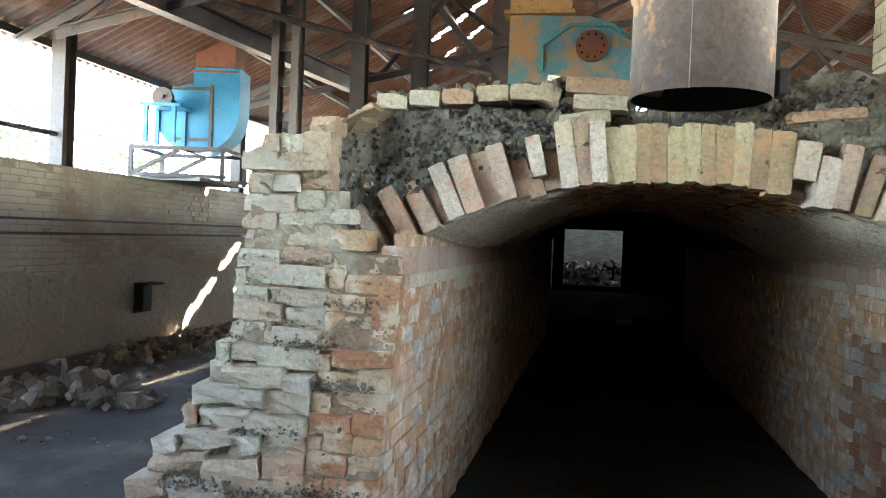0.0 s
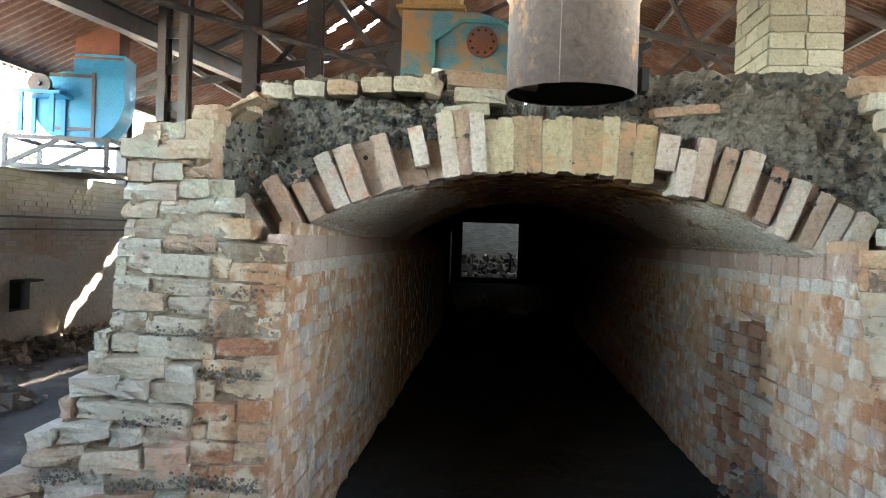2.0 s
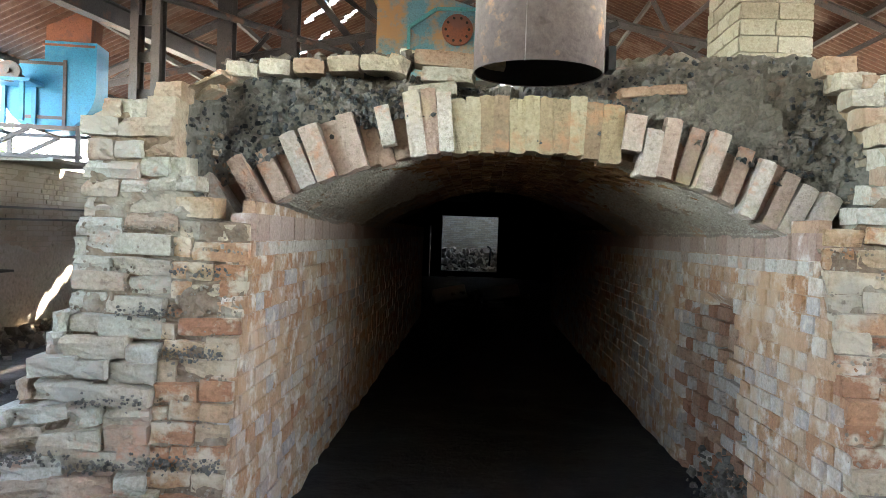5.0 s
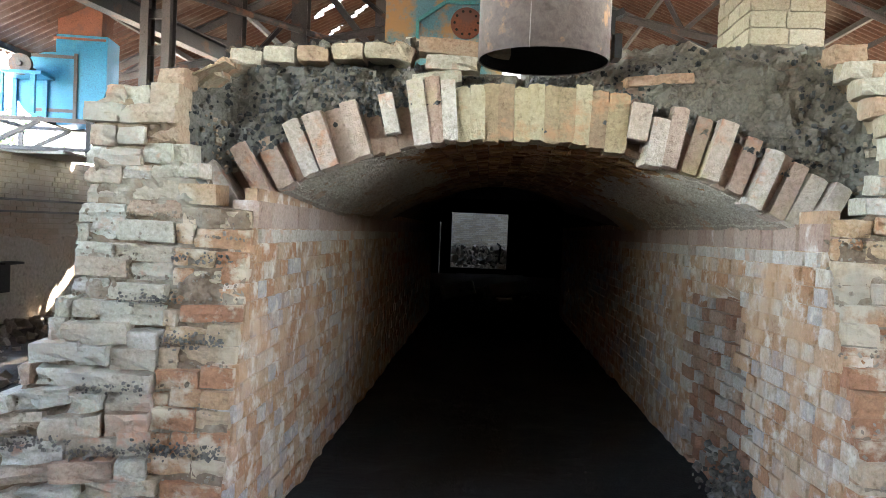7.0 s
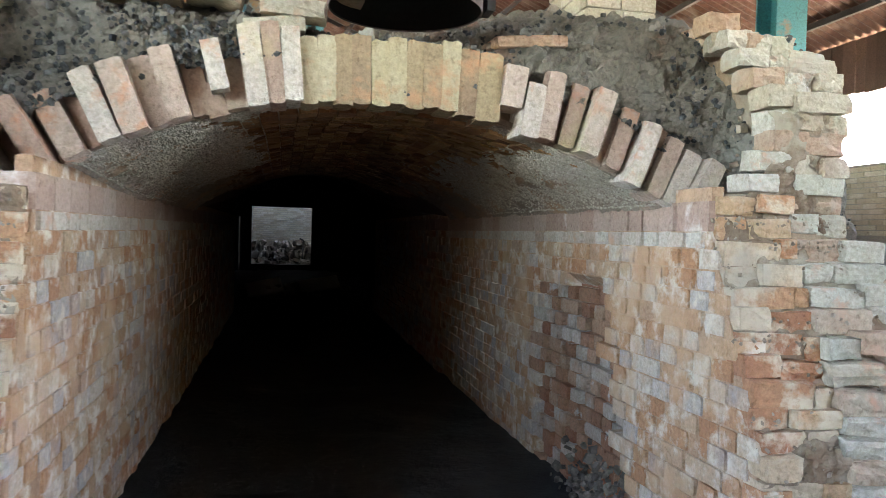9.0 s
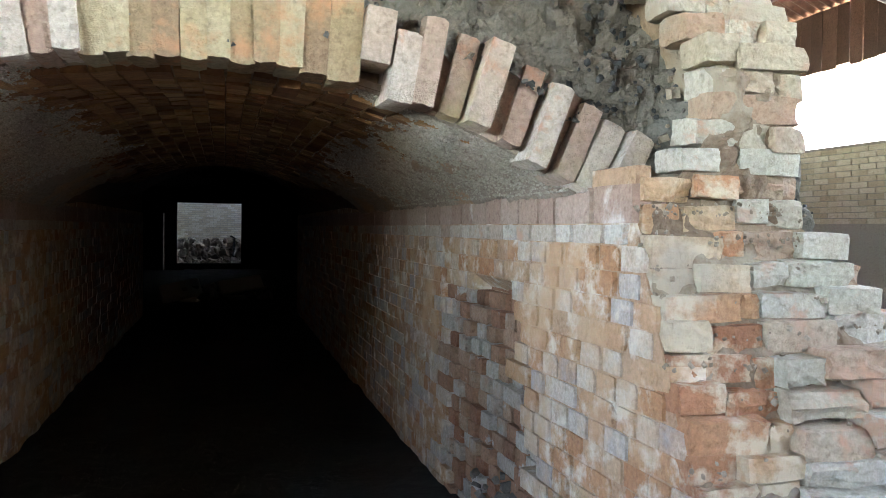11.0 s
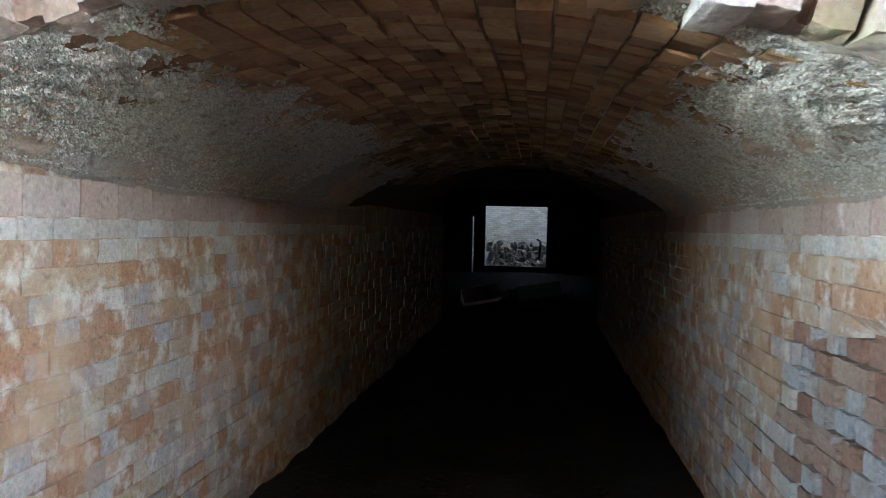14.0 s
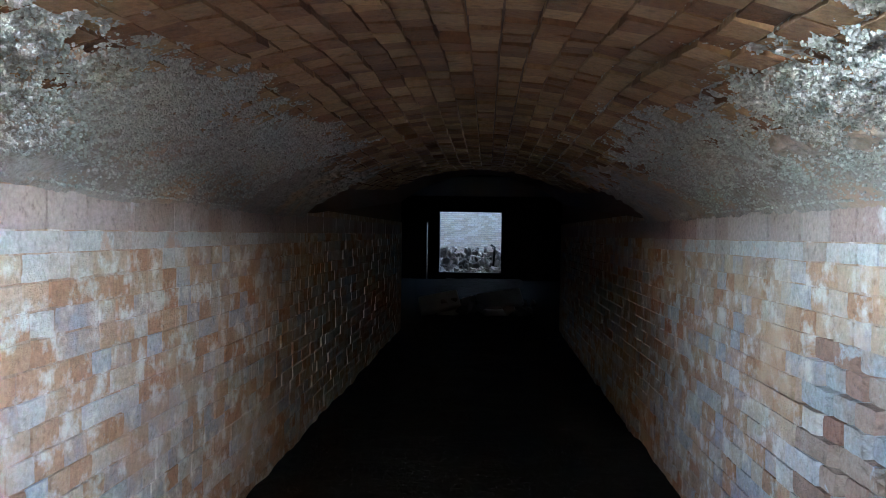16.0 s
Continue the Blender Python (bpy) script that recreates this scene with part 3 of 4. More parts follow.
def truss(y):
    t = thing("roof_truss", "grey steel lattice roof truss", "truss", "trusses under the roof", at=(0, y, 0))
    zb = 3.95
    bm = bmesh.new()
    angle_into(bm, (-6.4, 0, zb - 0.2), (RIDGE_X, 0, 5.2), 0.11)
    angle_into(bm, (RIDGE_X, 0, 5.2), (7.5, 0, zb - 0.2), 0.11)
    part("bottom_chord", bm, M_STEEL, t)
    bm = bmesh.new()
    angle_into(bm, (-6.9, 0, roof_z(-6.9) - 0.15), (RIDGE_X, 0, RIDGE_Z - 0.15), 0.11)
    angle_into(bm, (RIDGE_X, 0, RIDGE_Z - 0.15), (8.3, 0, roof_z(8.3) - 0.15), 0.11)
    part("top_chord", bm, M_STEEL, t)
    n = 12
    pts = []
    for i in range(n + 1):
        x = -6.2 + 13.4 * i / n
        lo = zb - 0.2 + (5.2 - zb + 0.2) * (1 - abs(x - RIDGE_X) / 7.0)
        pts.append((x, lo, roof_z(x) - 0.15))
    for i in range(n):
        a, b = pts[i], pts[i + 1]
        bm = bmesh.new()
        p, q = ((a[0], 0, a[2]), (b[0], 0, b[1])) if i % 2 else ((a[0], 0, a[1]), (b[0], 0, b[2]))
        angle_into(bm, p, q, 0.07)
        part("brace", bm, M_STEEL, t)
    return t


for y in (-9.6, -5.0, -0.4, 4.4, 8.9, 13.4, 18.0):
    truss(y)


def steel_post(x, y, z0, z1, mat, label):
    t = thing("steel_post", label, "post", at=(x, y, 0))
    bm = bmesh.new()
    ibeam_into(bm, (0, 0, z0), (0, 0, z1), 0.18, 0.2, 0.016)
    part("shaft", bm, mat, t)
    part("cap_plate", box((-0.15, -0.15, z1 - 0.02), (0.15, 0.15, z1 + 0.002)), mat, t)
    return t


for y in (4.78, 9.2, 13.5, 18, -0.5, -5):
    steel_post(WALL_L - 0.12, y, 2.25, 3.9, M_DARKSTEEL, "dark steel post standing on the yard wall")
for y in (3.0, 8.0, 13.0, 18.0):
    steel_post(WALL_R + 0.1, y, 2.55, 4.1, M_DARKSTEEL, "dark steel post standing on the whitewashed wall")

# boards above the east bay
cladding = thing("wall_east_cladding", "brown boarded cladding below the roof", "wall", kind="structure")
r2 = random.Random(4)
y = -3.2
while y < 23:
    w = r2.uniform(0.18, 0.26)
    part("board", box((WALL_R + 0.0 + r2.uniform(0, 0.02), y + 0.006, 3.58 + r2.uniform(-0.02, 0.02)), (WALL_R + 0.05, y + w - 0.006, roof_z(WALL_R) - 0.05)), M_WOOD, cladding)
    y += w
# back gable
bm = box((-7, ROOF_Y1, 2.7), (8.4, ROOF_Y1 + 0.1, 3.8))
# Unseen wall added behind the camera; blocks light shining straight into the tunnel.
tagged(part("wall_rear", box((-7.2, -12.3, 0), (8.7, -12.0, 7.4)), M_WOOD), "unseen brown wall added behind the camera to block light", "wall", kind="structure")
box_into(bm, (-4.5, ROOF_Y1, 3.8), (5.5, ROOF_Y1 + 0.1, 5.0))
box_into(bm, (-2.2, ROOF_Y1, 5.0), (3.2, ROOF_Y1 + 0.1, 6.1))
back = tagged(part("wall_back", bm, M_WOOD), "dark back gable of the shed", "wall", kind="structure")

# ---- end of the tunnel: added near-black room, opening and the lit room behind ----
def wall_box(name, label, lo, hi, mat):
    return tagged(part(name, box(lo, hi), mat), label, "wall", kind="structure")


OPEN_X0, OPEN_X1, OPEN_Z0, OPEN_Z1 = -1.38, 0.53, 0.25, 2.12
# Added room past the vault; its dark is painted in with near-black walls.
wall_box("wall_room_west", "near-black side wall of the added end room", (-3.3, TUNNEL_END, 0), (-3.0, 22.7, 2.6), M_NEARBLACK)
wall_box("wall_room_east", "near-black side wall of the added end room", (3.0, TUNNEL_END, 0), (3.3, 22.7, 2.6), M_NEARBLACK)
tagged(part("ceiling_room", box((-3.3, TUNNEL_END, 2.6), (3.3, 22.7, 2.75)), M_NEARBLACK), "near-black ceiling of the added end room", "ceiling", kind="structure")
wall_box("wall_room_front", "near-black wall above the tunnel's inner end", (-3.0, TUNNEL_END, 2.25), (3.0, TUNNEL_END + 0.2, 2.6), M_NEARBLACK)
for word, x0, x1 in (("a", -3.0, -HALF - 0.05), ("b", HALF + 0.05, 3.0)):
    wall_box("wall_room_flank_" + word, "near-black wall beside the tunnel's inner end", (x0, TUNNEL_END, 0), (x1, TUNNEL_END + 0.2, 2.248), M_NEARBLACK)
tagged(part("floor_room", box((-3.0, TUNNEL_END, 0.01), (3.0, ROOM_END, 0.04)), M_TUNNELFLOOR), "near-black floor of the added end room", "floor", kind="structure")
end = thing("wall_room_end", "end wall with a square opening to a lit room", "wall", kind="structure")
part("wall_side", box((-3.0, ROOM_END, 0), (-1.78, ROOM_END + 0.3, 2.6)), M_NEARBLACK, end)
part("wall_side", box((-1.735, ROOM_END, 0), (OPEN_X0, ROOM_END + 0.3, 2.6)), M_NEARBLACK, end)
part("wall_lintel", box((-1.78, ROOM_END, 1.78), (-1.735, ROOM_END + 0.3, 2.6)), M_NEARBLACK, end)
part("wall_side", box((OPEN_X1, ROOM_END, 0), (3.0, ROOM_END + 0.3, 2.6)), M_NEARBLACK, end)
part("wall_sill", box((OPEN_X0, ROOM_END, 0), (OPEN_X1, ROOM_END + 0.3, OPEN_Z0)), M_NEARBLACK, end)
part("wall_lintel", box((OPEN_X0, ROOM_END, OPEN_Z1), (OPEN_X1, ROOM_END + 0.3, 2.6)), M_NEARBLACK, end)
# Raised to 4.3 m, above what is visible, to keep direct sun out.
far = course_wall("wall_far", "pale stained brick wall of the lit room", "y", 27.0, -5, 5, 0.02, 4.3, 0.3, M_GREYPLASTER, M_WHITEBRICK, 26.998)
# Added dark stones fill in for the dark lower half of the opening.
dark = [((r2.uniform(-1.5, 0.6), r2.uniform(25.6, 26.8), 0.06 + 0.85 * r2.random()), r2.uniform(0.15, 0.4)) for _ in range(130)]
tagged(stones("rubble_heap", dark, M_SOILSTONE, seed=61), "dark stones added in place of the dark pit below the lit wall", "rubble")
bm = bmesh.new()
bar_into(bm, (0.30, 25.4, 0.0), (0.36, 25.4, 1.0), 0.07)
bar_into(bm, (0.36, 25.4, 1.0), (0.22, 25.4, 1.08), 0.06)
tagged(part("bent_bar", bm, M_NEARBLACK), "dark bent bar standing in the lit room", "bar")
# Unseen side walls, added to dim the far room.
for x in (-4.0, 3.8):
    wall_box("wall_far_side", "unseen side wall added to keep light out of the far room", (x, 22.72, 0), (x + 0.2, 27.0, 3.29), M_GREYPLASTER)
# Unseen cover, added so only a narrow gap lights the far wall.
tagged(part("ceiling_far", box((-5, 22.75, 3.3), (5, 26.62, 3.45)), M_WOOD), "unseen dark boards added over the far room to cut its light", "ceiling", kind="structure")
heap = [(((r2.uniform(-1.6, 1.6)), r2.uniform(23.5, 26.0), 0.1 + 0.12 * r2.random()), r2.uniform(0.1, 0.3)) for _ in range(160)]
tagged(stones("rubble_heap", heap, M_RUBBLE), "pale rubble on the floor of the lit room", "rubble")
heap = [((r2.uniform(-1.0, 0.9), 12.2 + r2.uniform(-0.3, 0.5), 0.1 + 0.16 * r2.random()), r2.uniform(0.1, 0.28)) for _ in range(40)]
tagged(stones("rubble_heap", heap, M_RUBBLE), "broken bricks across the tunnel floor", "rubble")
for x, z, wide, rx, ry, rz in ((-0.70, 0.27, 0.34, 40, -9, 10), (-0.52, 0.13, 0.14, 30, 20, -20), (0.32, 0.33, 0.38, 35, -10, 5), (0.2, 0.16, 0.22, 10, 0, 25)):
    bm = box((-wide, -0.2, -0.05), (wide, 0.2, 0.05), 0.02)
    for v in bm.verts:
        v.co.y += 0.06 * noise.noise(Vector((v.co.x * 9, x, z)))
    ob = part("stone_slab", bm, M_SLAB)
    ob.matrix_world = pose(x, 12.0, z, rx, ry, rz)
    tagged(ob, "broken pale slab lying on the rubble", "slab", "slabs on the tunnel floor")

# ---- hanging round duct ----
duct = thing("round_duct", "rusted round steel flue hanging open above the arch", "duct", at=(0.028, 0.21, 2.178))
R = 0.272
bm = bmesh.new()
prof = [(R, 0.0), (R + 0.004, 0.0), (R + 0.004, 0.40), (R + 0.016, 0.41), (R + 0.016, 0.425), (R + 0.004, 0.435), (R + 0.004, 1.5), (R + 0.016, 1.51), (R + 0.016, 1.53), (R + 0.004, 1.54), (R + 0.004, 4.2)]
rings = []
for r_, z_ in prof:
    rings.append([bm.verts.new(((r_) * math.cos(a * math.pi / 32), r_ * math.sin(a * math.pi / 32), z_)) for a in range(64)])
for a, b in zip(rings, rings[1:]):
    for k in range(64):
        bm.faces.new((a[k], a[(k + 1) % 64], b[(k + 1) % 64], b[k]))
part("shell", bm, M_DUCT, duct, smooth=True)
bm = bmesh.new()
bmesh.ops.create_cone(bm, cap_ends=False, segments=64, radius1=R - 0.003, radius2=R - 0.003, depth=4.1, matrix=Matrix.Translation((0, 0, 2.055)))
bmesh.ops.create_circle(bm, cap_ends=True, segments=64, radius=R, matrix=Matrix.Translation((0, 0, 4.1)))
part("lining", bm, M_NEARBLACK, duct)
part("seam", box((-0.074, -R + 0.0045, 0.0), (-0.070, -R + 0.02, 0.40)), M_DUCT, duct)
bm = bmesh.new()
box_into(bm, (R - 0.01, -0.03, 0.12), (R + 0.02, 0.06, 0.22))
box_into(bm, (R + 0.0, -0.02, 0.05), (R + 0.12, 0.05, 0.075), pose(0, 0, 0, 0, -25, 0))
box_into(bm, (R + 0.02, -0.04, 0.02), (R + 0.05, 0.06, 0.12))
part("bracket", bm, M_DARKSTEEL, duct)

# ---- blue fan on the yard wall ----
def scroll(radius, depth, grow=0.35, n=40):
    """A fan volute in the xz plane, its outlet at the top."""
    bm = bmesh.new()
    pts = []
    for i in range(n + 1):
        a = math.pi * 0.5 + 1.5 * math.pi * i / n
        r_ = radius * (0.72 + grow * i / n)
        pts.append((r_ * math.cos(a), r_ * math.sin(a)))
    top = radius * 1.15
    pts.append((pts[-1][0], top))
    pts.append((pts[0][0], top))
    a = [bm.verts.new((x, -depth / 2, z)) for x, z in pts]
    b = [bm.verts.new((x, depth / 2, z)) for x, z in pts]
    bm.faces.new(a)
    bm.faces.new(b[::-1])
    for i in range(len(a)):
        j = (i + 1) % len(a)
        bm.faces.new((a[i], b[i], b[j], a[j]))
    bmesh.ops.recalc_face_normals(bm, faces=bm.faces[:])
    return bm


fan = thing("blue_fan", "bright blue centrifugal fan on a steel stand on the wall", "fan", at=(-6.2, 7.2, 2.25))
F = pose(0, 0, 0, 0, 0, 10) @ Matrix.Diagonal((1.12, 1.12, 1.05, 1))


def fan_part(name, bm, mat, label="", up=None, smooth=False):
    bm.transform(F)
    return part(name, bm, mat, up or fan, label, smooth)


bm = scroll(0.56, 0.46)
bm.transform(Matrix.Translation((0.0, 0, 0.95)))
body = fan_part("volute", bm, M_BLUE, "bright blue painted casing")
bm = bmesh.new()
for x0, z0, x1, z1 in ((-0.28, 0.6, 0.24, 0.6), (-0.28, 1.3, 0.24, 1.3), (0.24, 0.5, 0.24, 1.35)):
    bar_into(bm, (x0, -0.23, z0), (x1, -0.23, z1), 0.04, 0.04)
fan_part("casing_rib", bm, M_STEEL)
bm = bmesh.new()
tube_into(bm, (-0.25, -0.62, 1.1), (-0.25, -0.56, 1.1), 0.13, 24)
tube_into(bm, (-0.25, -0.66, 1.1), (-0.25, -0.22, 1.1), 0.03, 12)
fan_part("pulley", bm, M_STEEL, "grey belt pulley")
bm = bmesh.new()
for x in (-0.45, -0.1):
    bar_into(bm, (x, -0.6, 0.5), (x, -0.6, 1.0), 0.05)
    bar_into(bm, (x, -0.25, 0.5), (x, -0.25, 1.0), 0.05)
box_into(bm, (-0.52, -0.65, 0.98), (0.0, -0.22, 1.02))
fan_part("bearing_pedestal", bm, M_BLUE)
stand_bars = [((x, y_, 0.0), (x, y_, 0.42)) for x in (-0.6, 0.55) for y_ in (-0.65, 0.3)]
for y_ in (-0.65, 0.3):
    stand_bars += [((-0.62, y_, 0.42), (0.6, y_, 0.42)), ((-0.62, y_, 0.06), (0.6, y_, 0.06)), ((-0.6, y_, 0.06), (0.0, y_, 0.4))]
stand_bars += [((x, -0.66, 0.43), (x, 0.32, 0.43)) for x in (-0.6, 0.0, 0.55)]
for p, q in stand_bars:
    bm = bmesh.new()
    bar_into(bm, p, q, 0.05)
    fan_part("stand_bar", bm, M_DARKSTEEL)
bm = bmesh.new()
box_into(bm, (0.0, -0.2, 1.55), (0.52, 0.22, 2.6))
box_into(bm, (-0.03, -0.24, 1.53), (0.58, 0.26, 1.56))
fan_part("outlet_duct", bm, M_REDRUST, "rusty square outlet duct")
part("concrete_pad", box((-0.5, -0.7, -0.002), (0.45, 0.7, 0.05)), M_GREYPLASTER, fan)

# ---- rust streaked fan on the kiln ----
fan2 = thing("rusty_fan", "rust streaked blue fan on top of the kiln", "fan", at=(-0.72, 5.0, 2.62))
part("plinth", box((-0.75, -0.3, -0.6), (0.7, 0.6, 0.45)), M_DARKSTEEL, fan2)
bm = bmesh.new()
pts = [(-0.6, 0.45), (0.62, 0.45), (0.68, 0.75), (0.62, 1.05), (0.45, 1.2), (0.2, 1.28), (-0.6, 1.3)]
a = [bm.verts.new((x, -0.25, z)) for x, z in pts]
b = [bm.verts.new((x, 0.4, z)) for x, z in pts]
bm.faces.new(a)
bm.faces.new(b[::-1])
for i in range(len(a)):
    j = (i + 1) % len(a)
    bm.faces.new((a[i], b[i], b[j], a[j]))
bmesh.ops.recalc_face_normals(bm, faces=bm.faces[:])
part("casing", bm, M_BLUERUST, fan2, "blue paint streaked with rust")
part("flange", box((-0.66, -0.31, 1.3), (0.06, 0.45, 1.34)), M_RUST, fan2)
part("outlet_duct", box((-0.6, -0.26, 1.34), (0.0, 0.4, 2.6)), M_RUST, fan2, "ochre rusted square duct")
bm = bmesh.new()
hexa = [(0.52 * math.cos(radians(22.5 + 45 * i)), 0.36 * math.sin(radians(22.5 + 45 * i))) for i in range(8)]
for i in range(4):
    (xa, za), (xb, zb) = hexa[i], hexa[(i + 1) % 8]
    bar_into(bm, (0.22 + xa, -0.27, 0.85 + za), (0.22 + xb, -0.27, 0.85 + zb), 0.03, 0.035)
part("bolted_frame", bm, M_TEAL, fan2)
bm = bmesh.new()
tube_into(bm, (0.24, -0.29, 0.97), (0.24, -0.25, 0.97), 0.16, 24)
hub = part("hub", bm, M_REDRUST, fan2, "round rusty hub plate")
for i in range(10):
    a_ = i * math.pi / 5
    bm = bmesh.new()
    tube_into(bm, (0.24 + 0.12 * math.cos(a_), -0.30, 0.97 + 0.12 * math.sin(a_)), (0.24 + 0.12 * math.cos(a_), -0.285, 0.97 + 0.12 * math.sin(a_)), 0.014, 8)
    part("bolt", bm, M_NEARBLACK, hub)

# ---- steelwork above the kiln ----
def steel(name, label, cat, bm, mat):
    return tagged(part(name, bm, mat), label, cat)


bm = bmesh.new()
ibeam_into(bm, (-5.40, 2.3, 4.02), (-4.25, 8.85, 4.02), 0.16, 0.26, 0.02)
steel("steel_girder", "heavy dark steel girder below the roof", "beam", bm, M_STEEL)
bm = bmesh.new()
tube_into(bm, (-6.0, 3.0, 4.2), (-2.1, 8.7, 4.2), 0.045, 14)
steel("steel_pipe", "long thin grey steel pipe below the roof", "pipe", bm, M_STEEL)


def lattice_column(x, y, w, mat):
    t = thing("steel_column", "tall grey built-up steel column", "column", at=(x, y, 0))
    for s in (-1, 1):
        bm = bmesh.new()
        ibeam_into(bm, (s * w * 0.32, 0, 0), (s * w * 0.32, 0, roof_z(x) - 0.1), 0.10, 0.2, 0.015)
        part("channel", bm, mat, t)
    bm = bmesh.new()
    for i in range(10):
        box_into(bm, (-w * 0.3, -0.02, 0.3 + 0.45 * i), (w * 0.3, 0.02, 0.42 + 0.45 * i))
    part("batten", bm, mat, t)
    return t


lattice_column(-4.3, 6.0, 0.42, M_STEEL)
for x, y, w in ((-3.67, 7.0, 0.2), (-2.95, 7.6, 0.22), (-2.1, 10.0, 0.3), (3.9, 9.0, 0.3)):
    t = thing("steel_column", "slim dark steel column reaching the roof", "column", at=(x, y, 0))
    bm = bmesh.new()
    ibeam_into(bm, (0, 0, 0), (0, 0, roof_z(x) - 0.1), w, w, 0.015)
    part("shaft", bm, M_STEEL, t)
    part("base_plate", box((-w * 0.8, -w * 0.8, 0), (w * 0.8, w * 0.8, 0.03)), M_STEEL, t)
bm = bmesh.new()
angle_into(bm, (-4.3, 8.9, 3.6), (4.0, 9.0, 3.7), 0.14)
angle_into(bm, (-3.0, 8.95, 5.4), (-1.2, 8.95, 3.3), 0.1)
steel("tie_beam", "thin steel tie between the columns", "beam", bm, M_STEEL)
t = thing("teal_post", "teal painted steel post beside the kiln", "post", at=(3.92, 3.5, 0))
bm = bmesh.new()
ibeam_into(bm, (0, 0, 0), (0, 0, roof_z(3.92) - 0.1), 0.3, 0.3, 0.02)
part("shaft", bm, M_TEAL, t)
part("base_plate", box((-0.25, -0.25, 0.0), (0.25, 0.25, 0.03)), M_TEAL, t)

# ---- trees outside the west wall ----
def tree(x, y, h, seed):
    r = random.Random(seed)
    t = thing("tree", "sunlit leafy green tree beyond the yard wall", "tree", "trees outside the yard", at=(x, y, 0))
    bm = bmesh.new()
    bmesh.ops.create_cone(bm, cap_ends=True, segments=10, radius1=0.16, radius2=0.06, depth=h * 0.7, matrix=Matrix.Translation((0, 0, h * 0.35)))
    for _ in range(7):
        a = r.uniform(0, 6.3)
        z = h * r.uniform(0.35, 0.6)
        m = Matrix.Translation((0, 0, z)) @ Euler((radians(r.uniform(30, 60)), 0, a)).to_matrix().to_4x4() @ Matrix.Translation((0, 0, 0.6))
        bmesh.ops.create_cone(bm, cap_ends=True, segments=6, radius1=0.05, radius2=0.015, depth=1.2, matrix=m)
    part("trunk", bm, M_BARK, t)
    verts, faces = [], []
    clumps = [Vector((r.gauss(0, 0.9), r.gauss(0, 0.9), h * r.uniform(0.35, 1.0))) for _ in range(26)]
    for c in clumps:
        for _ in range(70):
            p = c + Vector((r.gauss(0, 0.3), r.gauss(0, 0.3), r.gauss(0, 0.24)))
            m = Euler([r.uniform(0, 6.3) for _ in range(3)]).to_matrix()
            s = r.uniform(0.05, 0.1)
            k = len(verts)
            verts += [tuple(p + m @ (Vector(q) * s)) for q in ((-0.5, 0, 0), (0, -1, 0.1), (0.5, 0, 0), (0, 1.1, 0.1))]
            faces.append((k, k + 1, k + 2, k + 3))
    me = bpy.data.meshes.new("crown")
    me.from_pydata(verts, [], faces)
    me.materials.append(M_LEAF)
    ob = new("crown", me)
    ob.parent = t
    return t


for i, (x, y, h) in enumerate(((-13, 4.5, 5.2), (-14, 8.5, 4.4), (-15, 12.5, 4.4), (-14, 16.5, 4.4), (-17, 22, 5.0), (-13.0, 6.6, 3.6), (-15, 2.5, 5.4))):
    tree(x, y, h, 50 + i)

# ---- rubble in the yard ----
def pile(cx, cy, rx, ry, h, n, s0, s1, seed):
    r = random.Random(seed)
    out = []
    for _ in range(n):
        a, q = r.uniform(0, 6.3), math.sqrt(r.random())
        out.append(((cx + rx * q * math.cos(a), cy + ry * q * math.sin(a), 0.03 + h * (1 - q) * r.random()), r.uniform(s0, s1)))
    return out


tagged(stones("rubble_heap", pile(-4.9, 2.9, 0.75, 0.55, 0.34, 120, 0.09, 0.2, 11), M_RUBBLE, seed=5), "grey heap of broken bricks on the yard floor", "rubble")
tagged(stones("rubble_heap", pile(-5.7, 5.6, 0.6, 1.3, 0.16, 90, 0.06, 0.16, 12), M_RUBBLE, seed=6), "low scatter of broken bricks along the wall", "rubble")
tagged(stones("rubble_heap", pile(-5.6, 7.6, 0.8, 1.0, 0.2, 120, 0.04, 0.12, 13), M_RUBBLE, seed=7), "brick crumbs at the wall foot in a sunbeam", "rubble")
tagged(stones("loose_stones", [((r2.uniform(-6.2, -2.6), r2.uniform(-1, 10), 0.02), r2.uniform(0.02, 0.07)) for _ in range(420)], M_RUBBLE, seed=8), "scattered grey stones on the ground", "stones")
tagged(stones("rubble_heap", pile(3.9, 3.2, 1.0, 1.3, 0.2, 140, 0.05, 0.16, 14), M_RUBBLE, seed=9), "crumbled bricks beside the kiln", "rubble")

# ---- clinker in the soil ----
spots = []
for _ in range(2600):
    u, v = r2.random(), r2.random() ** 1.5 * 0.45
    p = soil_at(u, v)
    dark = noise.noise(Vector(p) * 2.2)
    if p[0] < -0.35 or dark > 0.0:
        spots.append(((p[0], p[1] - 0.004, p[2] + 0.003), r2.uniform(0.006, 0.028)))
stones("clinker", spots, M_CLINKER, kiln, seed=21)
spots = [(soil_at(r2.random(), 0.02 + r2.random() * 0.4), r2.uniform(0.008, 0.04)) for _ in range(260)]
stones("soil_crumbs", spots, M_SOILSTONE, kiln, seed=22)

# ---- arch ring ----
V_SET = brick_set("arch_brick", M_VOUSSOIR, 0.45)
S_SET = brick_set("arch_brick", M_STAINED, 0.55)
B_SET = brick_set("arch_brick", M_BROWN, 0.45, 5)
ring = thing("wall_arch_ring", "segmental arch of pale bricks standing on end", "arch", kind="structure")
